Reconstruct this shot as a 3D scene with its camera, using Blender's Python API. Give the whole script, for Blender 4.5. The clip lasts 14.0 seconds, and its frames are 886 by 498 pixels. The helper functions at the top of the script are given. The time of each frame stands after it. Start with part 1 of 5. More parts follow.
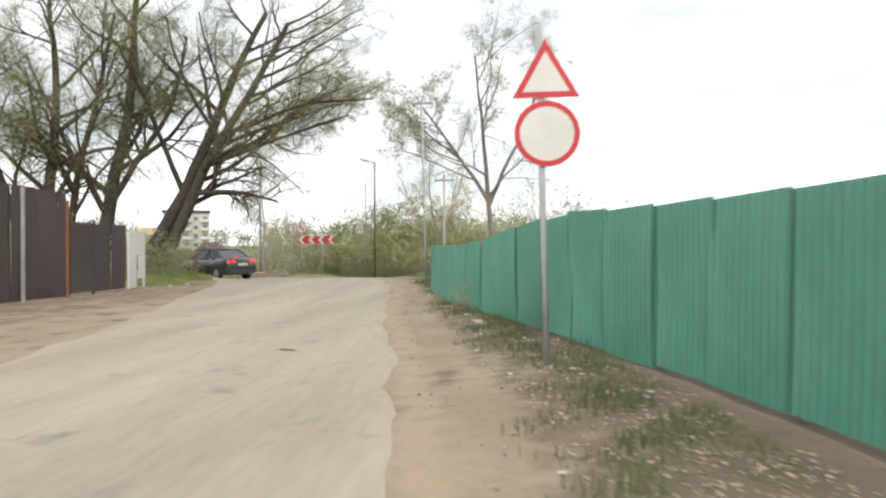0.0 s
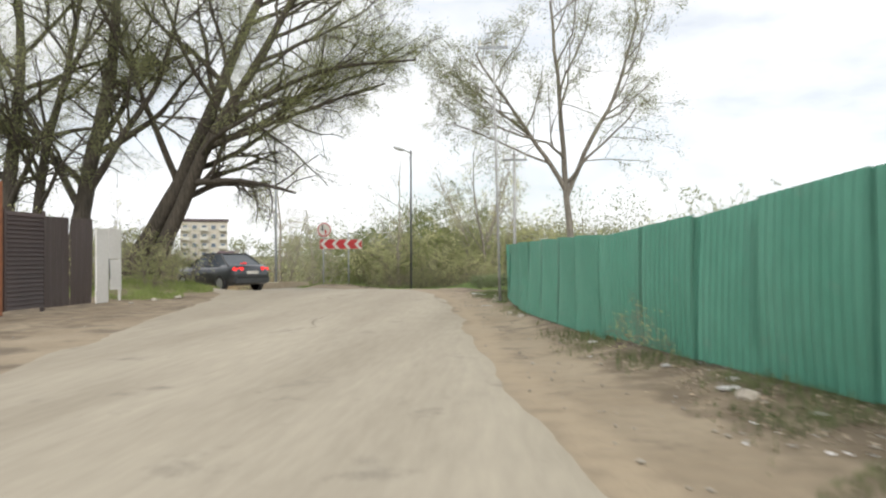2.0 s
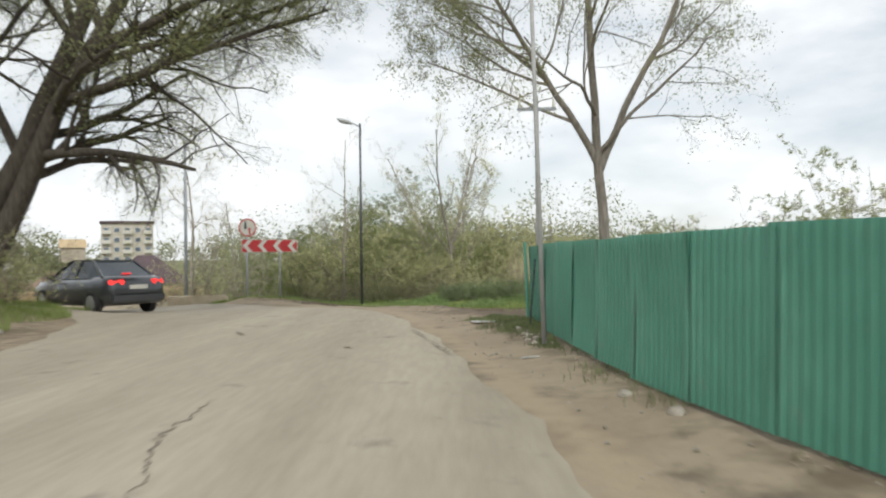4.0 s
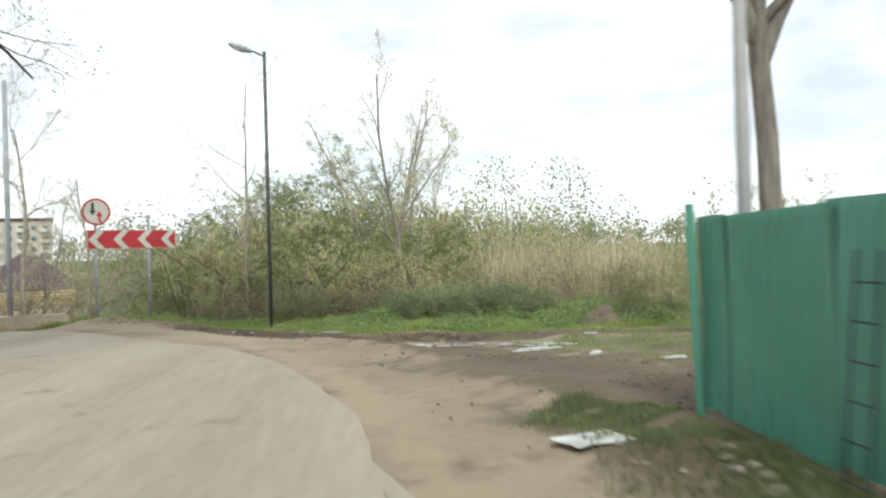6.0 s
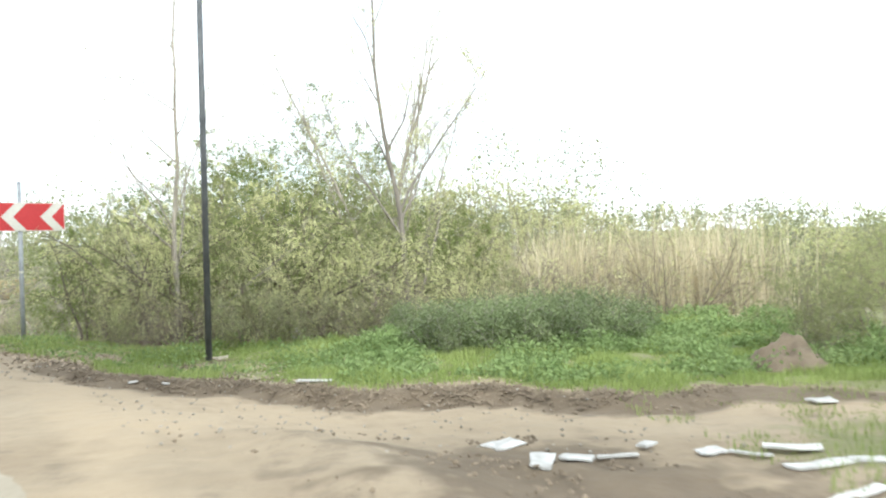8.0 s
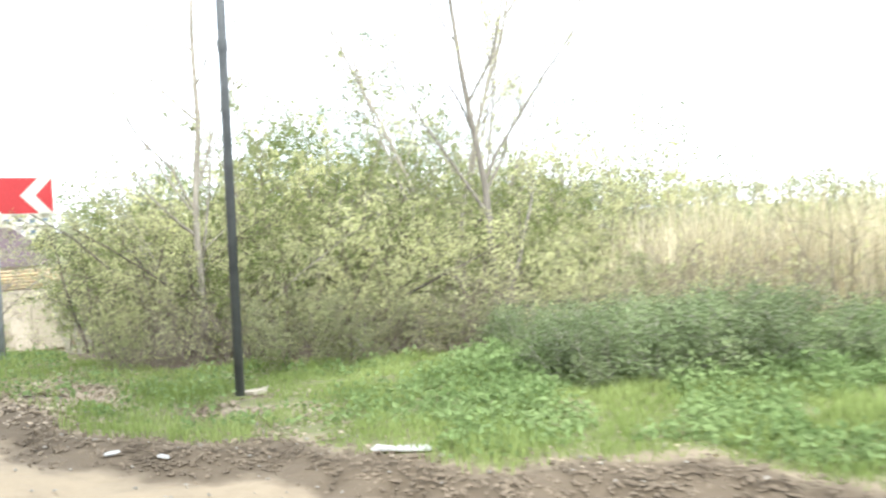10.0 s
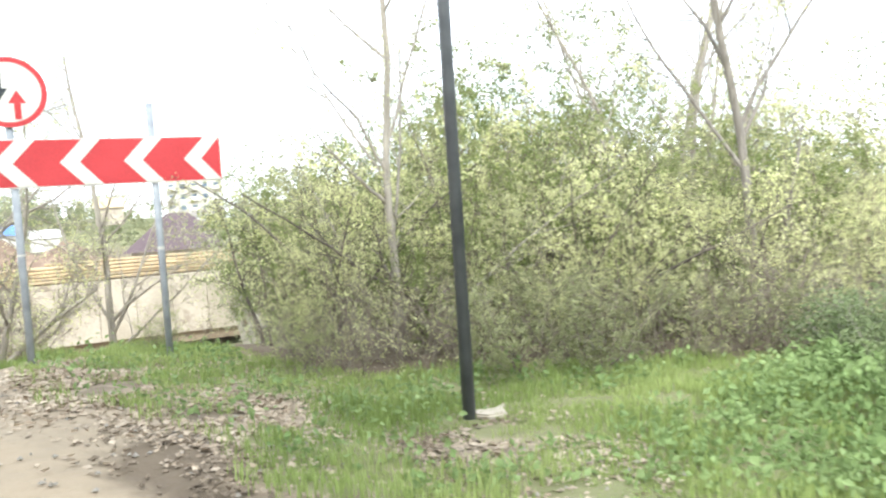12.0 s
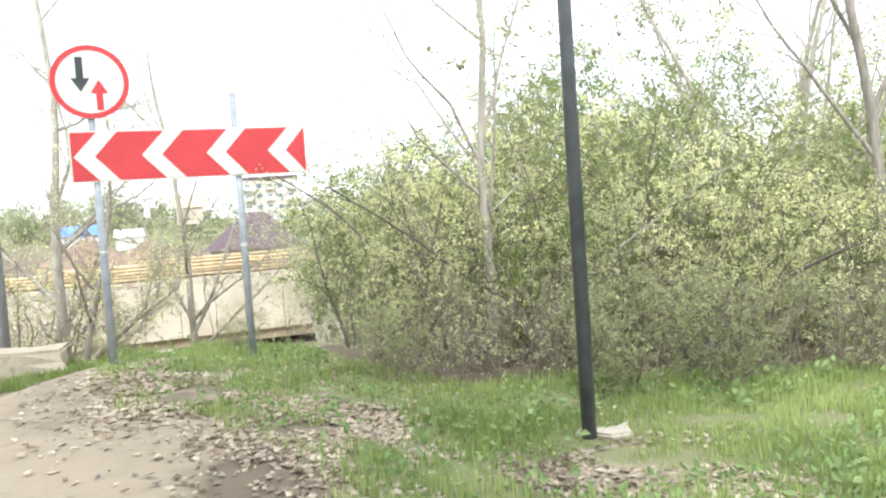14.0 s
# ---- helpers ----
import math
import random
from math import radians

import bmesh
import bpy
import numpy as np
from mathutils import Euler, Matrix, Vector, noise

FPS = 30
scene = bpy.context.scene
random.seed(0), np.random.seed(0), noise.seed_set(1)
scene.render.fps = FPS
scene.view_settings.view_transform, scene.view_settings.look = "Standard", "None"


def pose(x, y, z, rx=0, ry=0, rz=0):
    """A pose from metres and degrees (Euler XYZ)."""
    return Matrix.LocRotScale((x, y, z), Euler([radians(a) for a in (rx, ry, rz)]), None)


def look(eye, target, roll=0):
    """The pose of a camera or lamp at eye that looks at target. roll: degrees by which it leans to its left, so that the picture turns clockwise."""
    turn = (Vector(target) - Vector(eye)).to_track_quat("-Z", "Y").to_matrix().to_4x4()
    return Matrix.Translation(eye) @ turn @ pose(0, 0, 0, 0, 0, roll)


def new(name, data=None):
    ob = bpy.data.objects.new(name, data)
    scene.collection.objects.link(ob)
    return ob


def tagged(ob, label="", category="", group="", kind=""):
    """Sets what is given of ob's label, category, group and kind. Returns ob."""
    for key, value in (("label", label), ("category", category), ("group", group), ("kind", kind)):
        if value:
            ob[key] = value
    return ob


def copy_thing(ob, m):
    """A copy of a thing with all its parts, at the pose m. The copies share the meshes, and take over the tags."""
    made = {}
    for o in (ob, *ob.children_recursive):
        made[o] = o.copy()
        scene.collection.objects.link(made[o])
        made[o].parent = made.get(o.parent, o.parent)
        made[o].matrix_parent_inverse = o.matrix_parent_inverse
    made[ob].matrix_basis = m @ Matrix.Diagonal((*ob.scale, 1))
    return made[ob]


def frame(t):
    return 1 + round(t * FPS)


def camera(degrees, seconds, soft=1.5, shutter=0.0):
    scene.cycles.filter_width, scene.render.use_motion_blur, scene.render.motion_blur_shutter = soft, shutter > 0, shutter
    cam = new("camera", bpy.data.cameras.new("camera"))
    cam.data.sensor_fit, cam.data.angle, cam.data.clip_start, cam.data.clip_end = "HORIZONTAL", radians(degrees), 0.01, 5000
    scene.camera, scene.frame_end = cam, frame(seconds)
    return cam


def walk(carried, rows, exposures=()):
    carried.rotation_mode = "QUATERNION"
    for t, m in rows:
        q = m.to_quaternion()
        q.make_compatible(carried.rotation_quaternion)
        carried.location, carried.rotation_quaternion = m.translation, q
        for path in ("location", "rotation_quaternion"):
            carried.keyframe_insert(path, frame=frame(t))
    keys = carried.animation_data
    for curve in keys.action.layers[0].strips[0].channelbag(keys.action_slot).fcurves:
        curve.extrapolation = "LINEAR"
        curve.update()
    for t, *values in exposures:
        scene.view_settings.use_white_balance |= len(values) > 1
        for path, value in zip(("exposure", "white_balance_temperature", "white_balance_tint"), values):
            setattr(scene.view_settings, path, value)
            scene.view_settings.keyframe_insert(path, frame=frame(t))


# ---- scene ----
cam = camera(60.0, 14.0, soft=2.2, shutter=0.5)
PATH = [
    (0, (2.478, -3.317, 1.652), (2.349, -1.322, 1.641), -0.2),
    (0.5, (2.013, -1.643, 1.589), (1.852, 0.351, 1.57), -0.2),
    (1, (1.606, -0.148, 1.488), (1.429, 1.844, 1.474), -0.3),
    (1.5, (1.147, 1.647, 1.449), (0.964, 3.639, 1.448), -0.3),
    (2, (0.604, 3.621, 1.381), (0.425, 5.613, 1.398), -0.2),
    (2.5, (0.041, 5.541, 1.386), (-0.118, 7.535, 1.417), -0.2),
    (3, (-0.396, 7.43, 1.438), (-0.515, 9.426, 1.469), -0.2),
    (5.5, (-1.303, 18.501, 1.463), (-1.175, 20.497, 1.464), -1.7),
    (6, (-1.538, 20.735, 1.446), (-1.368, 22.728, 1.45), -1.6),
    (6.5, (-1.738, 22.739, 1.436), (-1.529, 24.728, 1.437), -1.3),
    (7, (-1.908, 24.791, 1.436), (-1.67, 26.777, 1.424), -1.0),
    (9.5, (-2.306, 30.665, 1.516), (-2.054, 32.648, 1.455), -1.4),
    (10, (-2.497, 31.527, 1.462), (-2.367, 33.522, 1.381), -2.3),
    (10.5, (-2.737, 32.363, 1.386), (-2.723, 34.361, 1.29), -3.3),
    (11, (-3.016, 33.054, 1.353), (-3.109, 35.049, 1.243), -3.6),
    (11.5, (-3.292, 33.592, 1.326), (-3.473, 35.581, 1.204), -3.7),
    (12, (-3.518, 33.958, 1.298), (-3.777, 35.937, 1.182), -3.7),
    (12.5, (-3.698, 34.248, 1.269), (-4.031, 36.217, 1.158), -3.9),
    (13, (-3.855, 34.472, 1.262), (-4.25, 36.43, 1.152), -3.8),
    (13.5, (-3.898, 34.542, 1.254), (-4.325, 36.493, 1.148), -3.8),
    (14, (-3.893, 34.538, 1.256), (-4.331, 36.486, 1.15), -3.9),
]
walk(cam, [(t, look(eye, aim, roll)) for t, eye, aim, roll in PATH], exposures=[(0.0, 0.0, 6500, 10), (1.5, -0.02, 6500, 10), (3.0, -0.35, 6450, 9), (5.5, -0.15, 6350, 6), (7.2, 0.38, 6150, 4), (9.3, 1.15, 6050, 6), (11.0, 1.20, 6000, 7), (14.0, 1.15, 6000, 7)])

# ---- world and sun ----
world = bpy.data.worlds.new("world")
scene.world = world
world.use_nodes = True
wn, wl = world.node_tree.nodes, world.node_tree.links
wn.clear()
w_out = wn.new("ShaderNodeOutputWorld")
w_bg = wn.new("ShaderNodeBackground")
w_sky = wn.new("ShaderNodeTexSky")
w_sky.sky_type = "NISHITA"
w_sky.sun_disc = False
w_sky.sun_elevation = radians(42)
w_sky.sun_rotation = radians(178)
w_gain = wn.new("ShaderNodeMixRGB")
w_gain.blend_type = "MULTIPLY"
w_gain.inputs[0].default_value = 1.0
w_gain.inputs[2].default_value = (0.10, 0.10, 0.10, 1)
w_co = wn.new("ShaderNodeTexCoord")
w_map = wn.new("ShaderNodeMapping")
w_map.inputs["Scale"].default_value = (1.6, 1.6, 4.5)
w_noise = wn.new("ShaderNodeTexNoise")
w_noise.inputs["Scale"].default_value = 1.7
w_noise.inputs["Detail"].default_value = 7
w_noise.inputs["Roughness"].default_value = 0.55
w_ramp = wn.new("ShaderNodeValToRGB")
w_ramp.color_ramp.elements[0].position = 0.30
w_ramp.color_ramp.elements[0].color = (0.42, 0.42, 0.42, 1)
w_ramp.color_ramp.elements[1].position = 0.56
w_ramp.color_ramp.elements[1].color = (1, 1, 1, 1)
w_mix = wn.new("ShaderNodeMixRGB")
w_mix.inputs[2].default_value = (1.32, 1.34, 1.36, 1)
wl.new(w_sky.outputs[0], w_gain.inputs[1])
wl.new(w_co.outputs["Generated"], w_map.inputs["Vector"])
wl.new(w_map.outputs[0], w_noise.inputs["Vector"])
wl.new(w_noise.outputs[0], w_ramp.inputs[0])
wl.new(w_ramp.outputs[0], w_mix.inputs[0])
wl.new(w_gain.outputs[0], w_mix.inputs[1])
wl.new(w_mix.outputs[0], w_bg.inputs[0])
wl.new(w_bg.outputs[0], w_out.inputs[0])
w_bg.inputs[1].default_value = 1.0

sun_data = bpy.data.lights.new("sun", "SUN")
sun_data.energy = 2.4
sun_data.angle = radians(12)
sun_data.color = (1.0, 0.96, 0.9)
sun = new("sun", sun_data)
sun.matrix_world = look((1, -4, 32), (0, 30, 0))


# ---- materials ----
def material(name, colors, rough=0.8, scale=4.0, detail=6, stretch=(1, 1, 1), bump=0.0, bump_scale=None, metal=0.0,
             low=0.35, high=0.65, spots=None, vary=0.0, clear=0.0, through_light=0.0, emit=0.0):
    """Two colours mixed by a coarse noise, a fine grain, optional darker or lighter spots, bump, variation from object to object and translucency."""
    m = bpy.data.materials.new(name)
    m.use_nodes = True
    n, l = m.node_tree.nodes, m.node_tree.links
    b = n["Principled BSDF"]
    b.inputs["Roughness"].default_value = rough
    b.inputs["Metallic"].default_value = metal
    b.inputs["Coat Weight"].default_value = clear
    co = n.new("ShaderNodeTexCoord")
    mp = n.new("ShaderNodeMapping")
    mp.inputs["Scale"].default_value = stretch
    l.new(co.outputs["Object"], mp.inputs["Vector"])
    a = n.new("ShaderNodeTexNoise")
    a.inputs["Scale"].default_value = scale
    a.inputs["Detail"].default_value = detail
    l.new(mp.outputs[0], a.inputs["Vector"])
    r = n.new("ShaderNodeMapRange")
    r.inputs["From Min"].default_value = low
    r.inputs["From Max"].default_value = high
    l.new(a.outputs[0], r.inputs[0])
    mix = n.new("ShaderNodeMixRGB")
    mix.inputs[1].default_value = (*colors[0], 1)
    mix.inputs[2].default_value = (*colors[1], 1)
    l.new(r.outputs[0], mix.inputs[0])
    last = mix.outputs[0]
    fine = n.new("ShaderNodeTexNoise")
    fine.inputs["Scale"].default_value = scale * 14
    fine.inputs["Detail"].default_value = 4
    l.new(mp.outputs[0], fine.inputs["Vector"])
    fr = n.new("ShaderNodeMapRange")
    fr.inputs["To Min"].default_value = 0.82
    fr.inputs["To Max"].default_value = 1.18
    l.new(fine.outputs[0], fr.inputs[0])
    gain = n.new("ShaderNodeMixRGB")
    gain.blend_type = "MULTIPLY"
    gain.inputs[0].default_value = 1.0
    l.new(last, gain.inputs[1])
    l.new(fr.outputs[0], gain.inputs[2])
    last = gain.outputs[0]
    if spots:
        color, size, edge = spots
        v = n.new("ShaderNodeTexNoise")
        v.inputs["Scale"].default_value = size
        v.inputs["Detail"].default_value = 8
        v.inputs["Roughness"].default_value = 0.65
        l.new(co.outputs["Object"], v.inputs["Vector"])
        vr = n.new("ShaderNodeMapRange")
        vr.inputs["From Min"].default_value = edge
        vr.inputs["From Max"].default_value = edge + 0.12
        l.new(v.outputs[0], vr.inputs[0])
        sm = n.new("ShaderNodeMixRGB")
        sm.inputs[2].default_value = (*color, 1)
        l.new(vr.outputs[0], sm.inputs[0])
        l.new(last, sm.inputs[1])
        last = sm.outputs[0]
    if vary:
        info = n.new("ShaderNodeObjectInfo")
        isl = n.new("ShaderNodeNewGeometry")
        add = n.new("ShaderNodeMath")
        add.operation = "ADD"
        l.new(info.outputs["Random"], add.inputs[0])
        l.new(isl.outputs["Random Per Island"], add.inputs[1])
        hv = n.new("ShaderNodeMapRange")
        hv.inputs["From Max"].default_value = 2.0
        hv.inputs["To Min"].default_value = 1 - vary
        hv.inputs["To Max"].default_value = 1 + vary
        l.new(add.outputs[0], hv.inputs[0])
        vm = n.new("ShaderNodeMixRGB")
        vm.blend_type = "MULTIPLY"
        vm.inputs[0].default_value = 1.0
        l.new(last, vm.inputs[1])
        l.new(hv.outputs[0], vm.inputs[2])
        last = vm.outputs[0]
    l.new(last, b.inputs["Base Color"])
    if bump:
        bt = n.new("ShaderNodeTexNoise")
        bt.inputs["Scale"].default_value = bump_scale or scale * 6
        bt.inputs["Detail"].default_value = 6
        l.new(mp.outputs[0], bt.inputs["Vector"])
        bp = n.new("ShaderNodeBump")
        bp.inputs["Strength"].default_value = 0.8
        bp.inputs["Distance"].default_value = bump
        l.new(bt.outputs[0], bp.inputs["Height"])
        l.new(bp.outputs[0], b.inputs["Normal"])
    if through_light:
        b.inputs["Specular IOR Level"].default_value = 0.12
        tr = n.new("ShaderNodeBsdfTranslucent")
        l.new(last, tr.inputs[0])
        ms = n.new("ShaderNodeMixShader")
        ms.inputs[0].default_value = through_light
        l.new(b.outputs[0], ms.inputs[1])
        l.new(tr.outputs[0], ms.inputs[2])
        l.new(ms.outputs[0], n["Material Output"].inputs[0])
    if emit:
        b.inputs["Emission Color"].default_value = (*colors[0], 1)
        b.inputs["Emission Strength"].default_value = emit
    return m


M_ASPHALT = material("worn_asphalt", ((0.295, 0.256, 0.194), (0.372, 0.328, 0.254)), 0.92, 0.55, 8, (1.6, 0.22, 1), 0.004, 60, spots=((0.205, 0.182, 0.145), 1.3, 0.60))
# Dusty green paint; its base is also lightened for a veil of glare.
M_SHEET_GREEN = material("green_sheet", ((0.068, 0.245, 0.172), (0.112, 0.312, 0.230)), 0.45, 0.8, 5, (1, 1, 0.35), vary=0.10, spots=((0.166, 0.265, 0.207), 0.9, 0.57))
M_SHEET_BROWN = material("brown_sheet", ((0.056, 0.040, 0.037), (0.076, 0.054, 0.050)), 0.5, 0.9, 5, (1, 1, 0.3), vary=0.1, spots=((0.160, 0.136, 0.120), 0.8, 0.66))
M_SHEET_WHITE = material("white_sheet", ((0.68, 0.665, 0.62), (0.74, 0.725, 0.69)), 0.5, 1.2, spots=((0.360, 0.331, 0.288), 1.6, 0.66))
M_RUST = material("rusty_steel", ((0.240, 0.096, 0.048), (0.336, 0.136, 0.064)), 0.8, 6, bump=0.001)
M_STEEL = material("galvanised_steel", ((0.26, 0.28, 0.30), (0.36, 0.38, 0.40)), 0.5, 7, metal=0.0, spots=((0.180, 0.165, 0.150), 3.0, 0.66))
# Black paint lifted towards grey: veiling glare is put into the colour.
M_POLE_BLACK = material("glare_lifted_black_steel", ((0.060, 0.065, 0.070), (0.100, 0.106, 0.112)), 0.5, 5, spots=((0.14, 0.14, 0.15), 5, 0.68))
M_POLE_GREY = material("grey_painted_pole", ((0.315, 0.315, 0.307), (0.413, 0.413, 0.405)), 0.7, 3, spots=((0.188, 0.165, 0.150), 4, 0.68))
M_RED = material("sign_red", ((0.459, 0.029, 0.033), (0.508, 0.037, 0.041)), 0.4, 3, spots=((0.508, 0.180, 0.164), 5, 0.70))
M_WHITE = material("sign_white", ((0.575, 0.56, 0.50), (0.63, 0.612, 0.555)), 0.4, 3, spots=((0.429, 0.406, 0.351), 4, 0.68))
M_BLACK = material("sign_black", ((0.02, 0.025, 0.03), (0.04, 0.045, 0.05)), 0.5, 5)
M_LAMP = material("lamp_housing", ((0.40, 0.42, 0.43), (0.55, 0.56, 0.57)), 0.4, 6)
M_GLASS_LAMP = material("lamp_diffuser", ((0.65, 0.66, 0.66), (0.75, 0.76, 0.76)), 0.2, 6)
M_SANDY = material("sandy_concrete", ((0.36, 0.30, 0.215), (0.47, 0.40, 0.30)), 0.95, 3.0, bump=0.012, spots=((0.20, 0.165, 0.12), 3.0, 0.56))
M_CONCRETE = material("weathered_concrete", ((0.294, 0.273, 0.238), (0.385, 0.357, 0.315)), 0.9, 2.5, bump=0.006, spots=((0.168, 0.154, 0.133), 2.2, 0.60))
M_BARK = material("grey_bark", ((0.045, 0.038, 0.030), (0.095, 0.08, 0.062)), 0.95, 5, 8, (3, 3, 0.5), 0.02, 14, spots=((0.12, 0.13, 0.045), 1.1, 0.60))
M_BARK_DARK = material("dark_bark", ((0.050, 0.042, 0.036), (0.10, 0.085, 0.068)), 0.95, 5, 8, (3, 3, 0.5), 0.02, 14)
M_BARK_PALE = material("pale_bark", ((0.26, 0.23, 0.19), (0.40, 0.36, 0.30)), 0.9, 6, 6, (3, 3, 0.6), 0.006)
M_TWIG = material("twig", ((0.215, 0.198, 0.158), (0.36, 0.335, 0.275)), 0.9, 6)
M_STEM = material("shrub_stem", ((0.17, 0.14, 0.105), (0.27, 0.23, 0.18)), 0.9, 6)
M_STEM_DARK = material("dark_shrub_stem", ((0.075, 0.062, 0.048), (0.135, 0.112, 0.086)), 0.9, 6)
M_LEAF = material("spring_leaf", ((0.28, 0.31, 0.13), (0.42, 0.44, 0.22)), 0.6, 1.2, vary=0.35, through_light=0.5)
M_LEAF_PALE = material("pale_spring_leaf", ((0.54, 0.55, 0.25), (0.70, 0.69, 0.40)), 0.6, 1.0, vary=0.4, through_light=0.4)
# Young leaf green, darkened to stand for shade deep in the thicket.
M_LEAF_GREEN = material("fresh_leaf_darkened", ((0.13, 0.17, 0.05), (0.24, 0.285, 0.10)), 0.55, 1.0, vary=0.45, through_light=0.4)
M_LEAF_DULL = material("dull_leaf", ((0.25, 0.265, 0.13), (0.39, 0.40, 0.225)), 0.6, 1.2, vary=0.4, through_light=0.4)
M_BARK_TREE = material("greyish_bark", ((0.17, 0.15, 0.125), (0.29, 0.26, 0.22)), 0.9, 6, 6, (3, 3, 0.6), 0.006)
M_WEEDY = material("dull_weed", ((0.115, 0.145, 0.065), (0.20, 0.225, 0.11)), 0.65, 0.9, vary=0.35, through_light=0.3)
M_CLOD = material("earth_clod", ((0.14, 0.108, 0.074), (0.24, 0.19, 0.135)), 0.95, 3, vary=0.35)
M_LEAF_DARK = material("bramble_leaf", ((0.165, 0.21, 0.10), (0.27, 0.315, 0.16)), 0.5, 1.2, vary=0.4, through_light=0.25)
M_GRASS = material("grass_blade", ((0.225, 0.29, 0.09), (0.34, 0.40, 0.15)), 0.6, 0.9, vary=0.35, through_light=0.35)
M_REED = material("dry_reed", ((0.42, 0.37, 0.24), (0.58, 0.52, 0.37)), 0.8, 0.6, vary=0.3, through_light=0.25)
M_DRY = material("dry_leaf", ((0.32, 0.25, 0.175), (0.54, 0.45, 0.34)), 0.85, 2.0, vary=0.45)
M_STONE = material("pale_stone", ((0.24, 0.212, 0.172), (0.36, 0.33, 0.28)), 0.9, 6, vary=0.3, bump=0.004)
M_WEED = material("nettle_leaf", ((0.19, 0.27, 0.10), (0.31, 0.395, 0.17)), 0.55, 1.0, vary=0.35, through_light=0.35)
# Foliage green made paler: distance haze is put into the colour.
M_WOODS = material("hazed_far_foliage", ((0.27, 0.295, 0.17), (0.40, 0.405, 0.25)), 0.8, 0.12, vary=0.35, through_light=0.3)
M_ROOF = material("purple_brown_roof", ((0.075, 0.05, 0.055), (0.105, 0.07, 0.075)), 0.6, 0.8)
M_WALL = material("cream_render", ((0.475, 0.432, 0.360), (0.547, 0.511, 0.439)), 0.85, 0.4)
M_WALL_GROUND = material("beige_retaining_wall", ((0.381, 0.333, 0.258), (0.476, 0.422, 0.340)), 0.95, 0.35, spots=((0.272, 0.224, 0.170), 0.5, 0.58))
M_PLANK = material("fresh_timber", ((0.409, 0.304, 0.178), (0.488, 0.383, 0.238)), 0.8, 1.0, vary=0.25)
M_PANE = material("window_pane", ((0.10, 0.13, 0.17), (0.18, 0.22, 0.27)), 0.12, 0.5)
M_BLUE = material("blue_roof", ((0.080, 0.176, 0.400), (0.112, 0.224, 0.464)), 0.5, 0.5)
M_CAR = material("dark_grey_car_paint", ((0.050, 0.055, 0.062), (0.065, 0.070, 0.078)), 0.28, 1.0, metal=0.5, clear=0.8)
M_CAR_SILVER = material("silver_car_paint", ((0.45, 0.46, 0.47), (0.52, 0.53, 0.54)), 0.3, 1.0, metal=0.5, clear=0.8)
M_CAR_GLASS = material("car_glass", ((0.05, 0.065, 0.08), (0.07, 0.085, 0.10)), 0.06, 1.0)
M_TYRE = material("tyre_rubber", ((0.018, 0.018, 0.019), (0.035, 0.034, 0.033)), 0.85, 8)
M_RIM = material("wheel_rim", ((0.40, 0.41, 0.42), (0.5, 0.51, 0.52)), 0.35, 5, metal=0.8)
M_TAIL = material("lit_tail_lamp", ((0.75, 0.03, 0.03), (0.85, 0.05, 0.04)), 0.25, 3, emit=1.6)
M_PAPER = material("litter", ((0.36, 0.35, 0.33), (0.62, 0.615, 0.60)), 0.6, 5, vary=0.2)


def ground_material():
    m = material("ground", ((0.24, 0.187, 0.125), (0.32, 0.26, 0.182)), 0.96, 0.5, 9, bump=0.035, bump_scale=7, spots=((0.155, 0.122, 0.085), 1.1, 0.53))
    n, l = m.node_tree.nodes, m.node_tree.links
    b = n["Principled BSDF"]
    src = b.inputs["Base Color"].links[0].from_socket
    at = n.new("ShaderNodeAttribute")
    at.attribute_name = "cover"
    tn = n.new("ShaderNodeTexNoise")
    tn.inputs["Scale"].default_value = 3.0
    tn.inputs["Detail"].default_value = 8
    co = n.new("ShaderNodeTexCoord")
    l.new(co.outputs["Object"], tn.inputs["Vector"])
    sep = n.new("ShaderNodeSeparateColor")
    l.new(at.outputs["Color"], sep.inputs[0])

    def blend(base, mask, color_a, color_b):
        ad = n.new("ShaderNodeMath")
        ad.operation = "ADD"
        l.new(mask, ad.inputs[0])
        l.new(tn.outputs[0], ad.inputs[1])
        rg = n.new("ShaderNodeMapRange")
        rg.inputs["From Min"].default_value = 0.85
        rg.inputs["From Max"].default_value = 1.15
        l.new(ad.outputs[0], rg.inputs[0])
        cc = n.new("ShaderNodeMixRGB")
        cc.inputs[1].default_value = (*color_a, 1)
        cc.inputs[2].default_value = (*color_b, 1)
        l.new(tn.outputs[0], cc.inputs[0])
        mx = n.new("ShaderNodeMixRGB")
        l.new(rg.outputs[0], mx.inputs[0])
        l.new(base, mx.inputs[1])
        l.new(cc.outputs[0], mx.inputs[2])
        return mx.outputs[0]

    out = blend(src, sep.outputs["Blue"], (0.36, 0.285, 0.195), (0.31, 0.245, 0.165))
    out = blend(out, sep.outputs["Red"], (0.15, 0.165, 0.065), (0.20, 0.185, 0.095))
    out = blend(out, sep.outputs["Green"], (0.095, 0.071, 0.046), (0.18, 0.138, 0.092))
    l.new(out, b.inputs["Base Color"])
    return m


M_GROUND = ground_material()


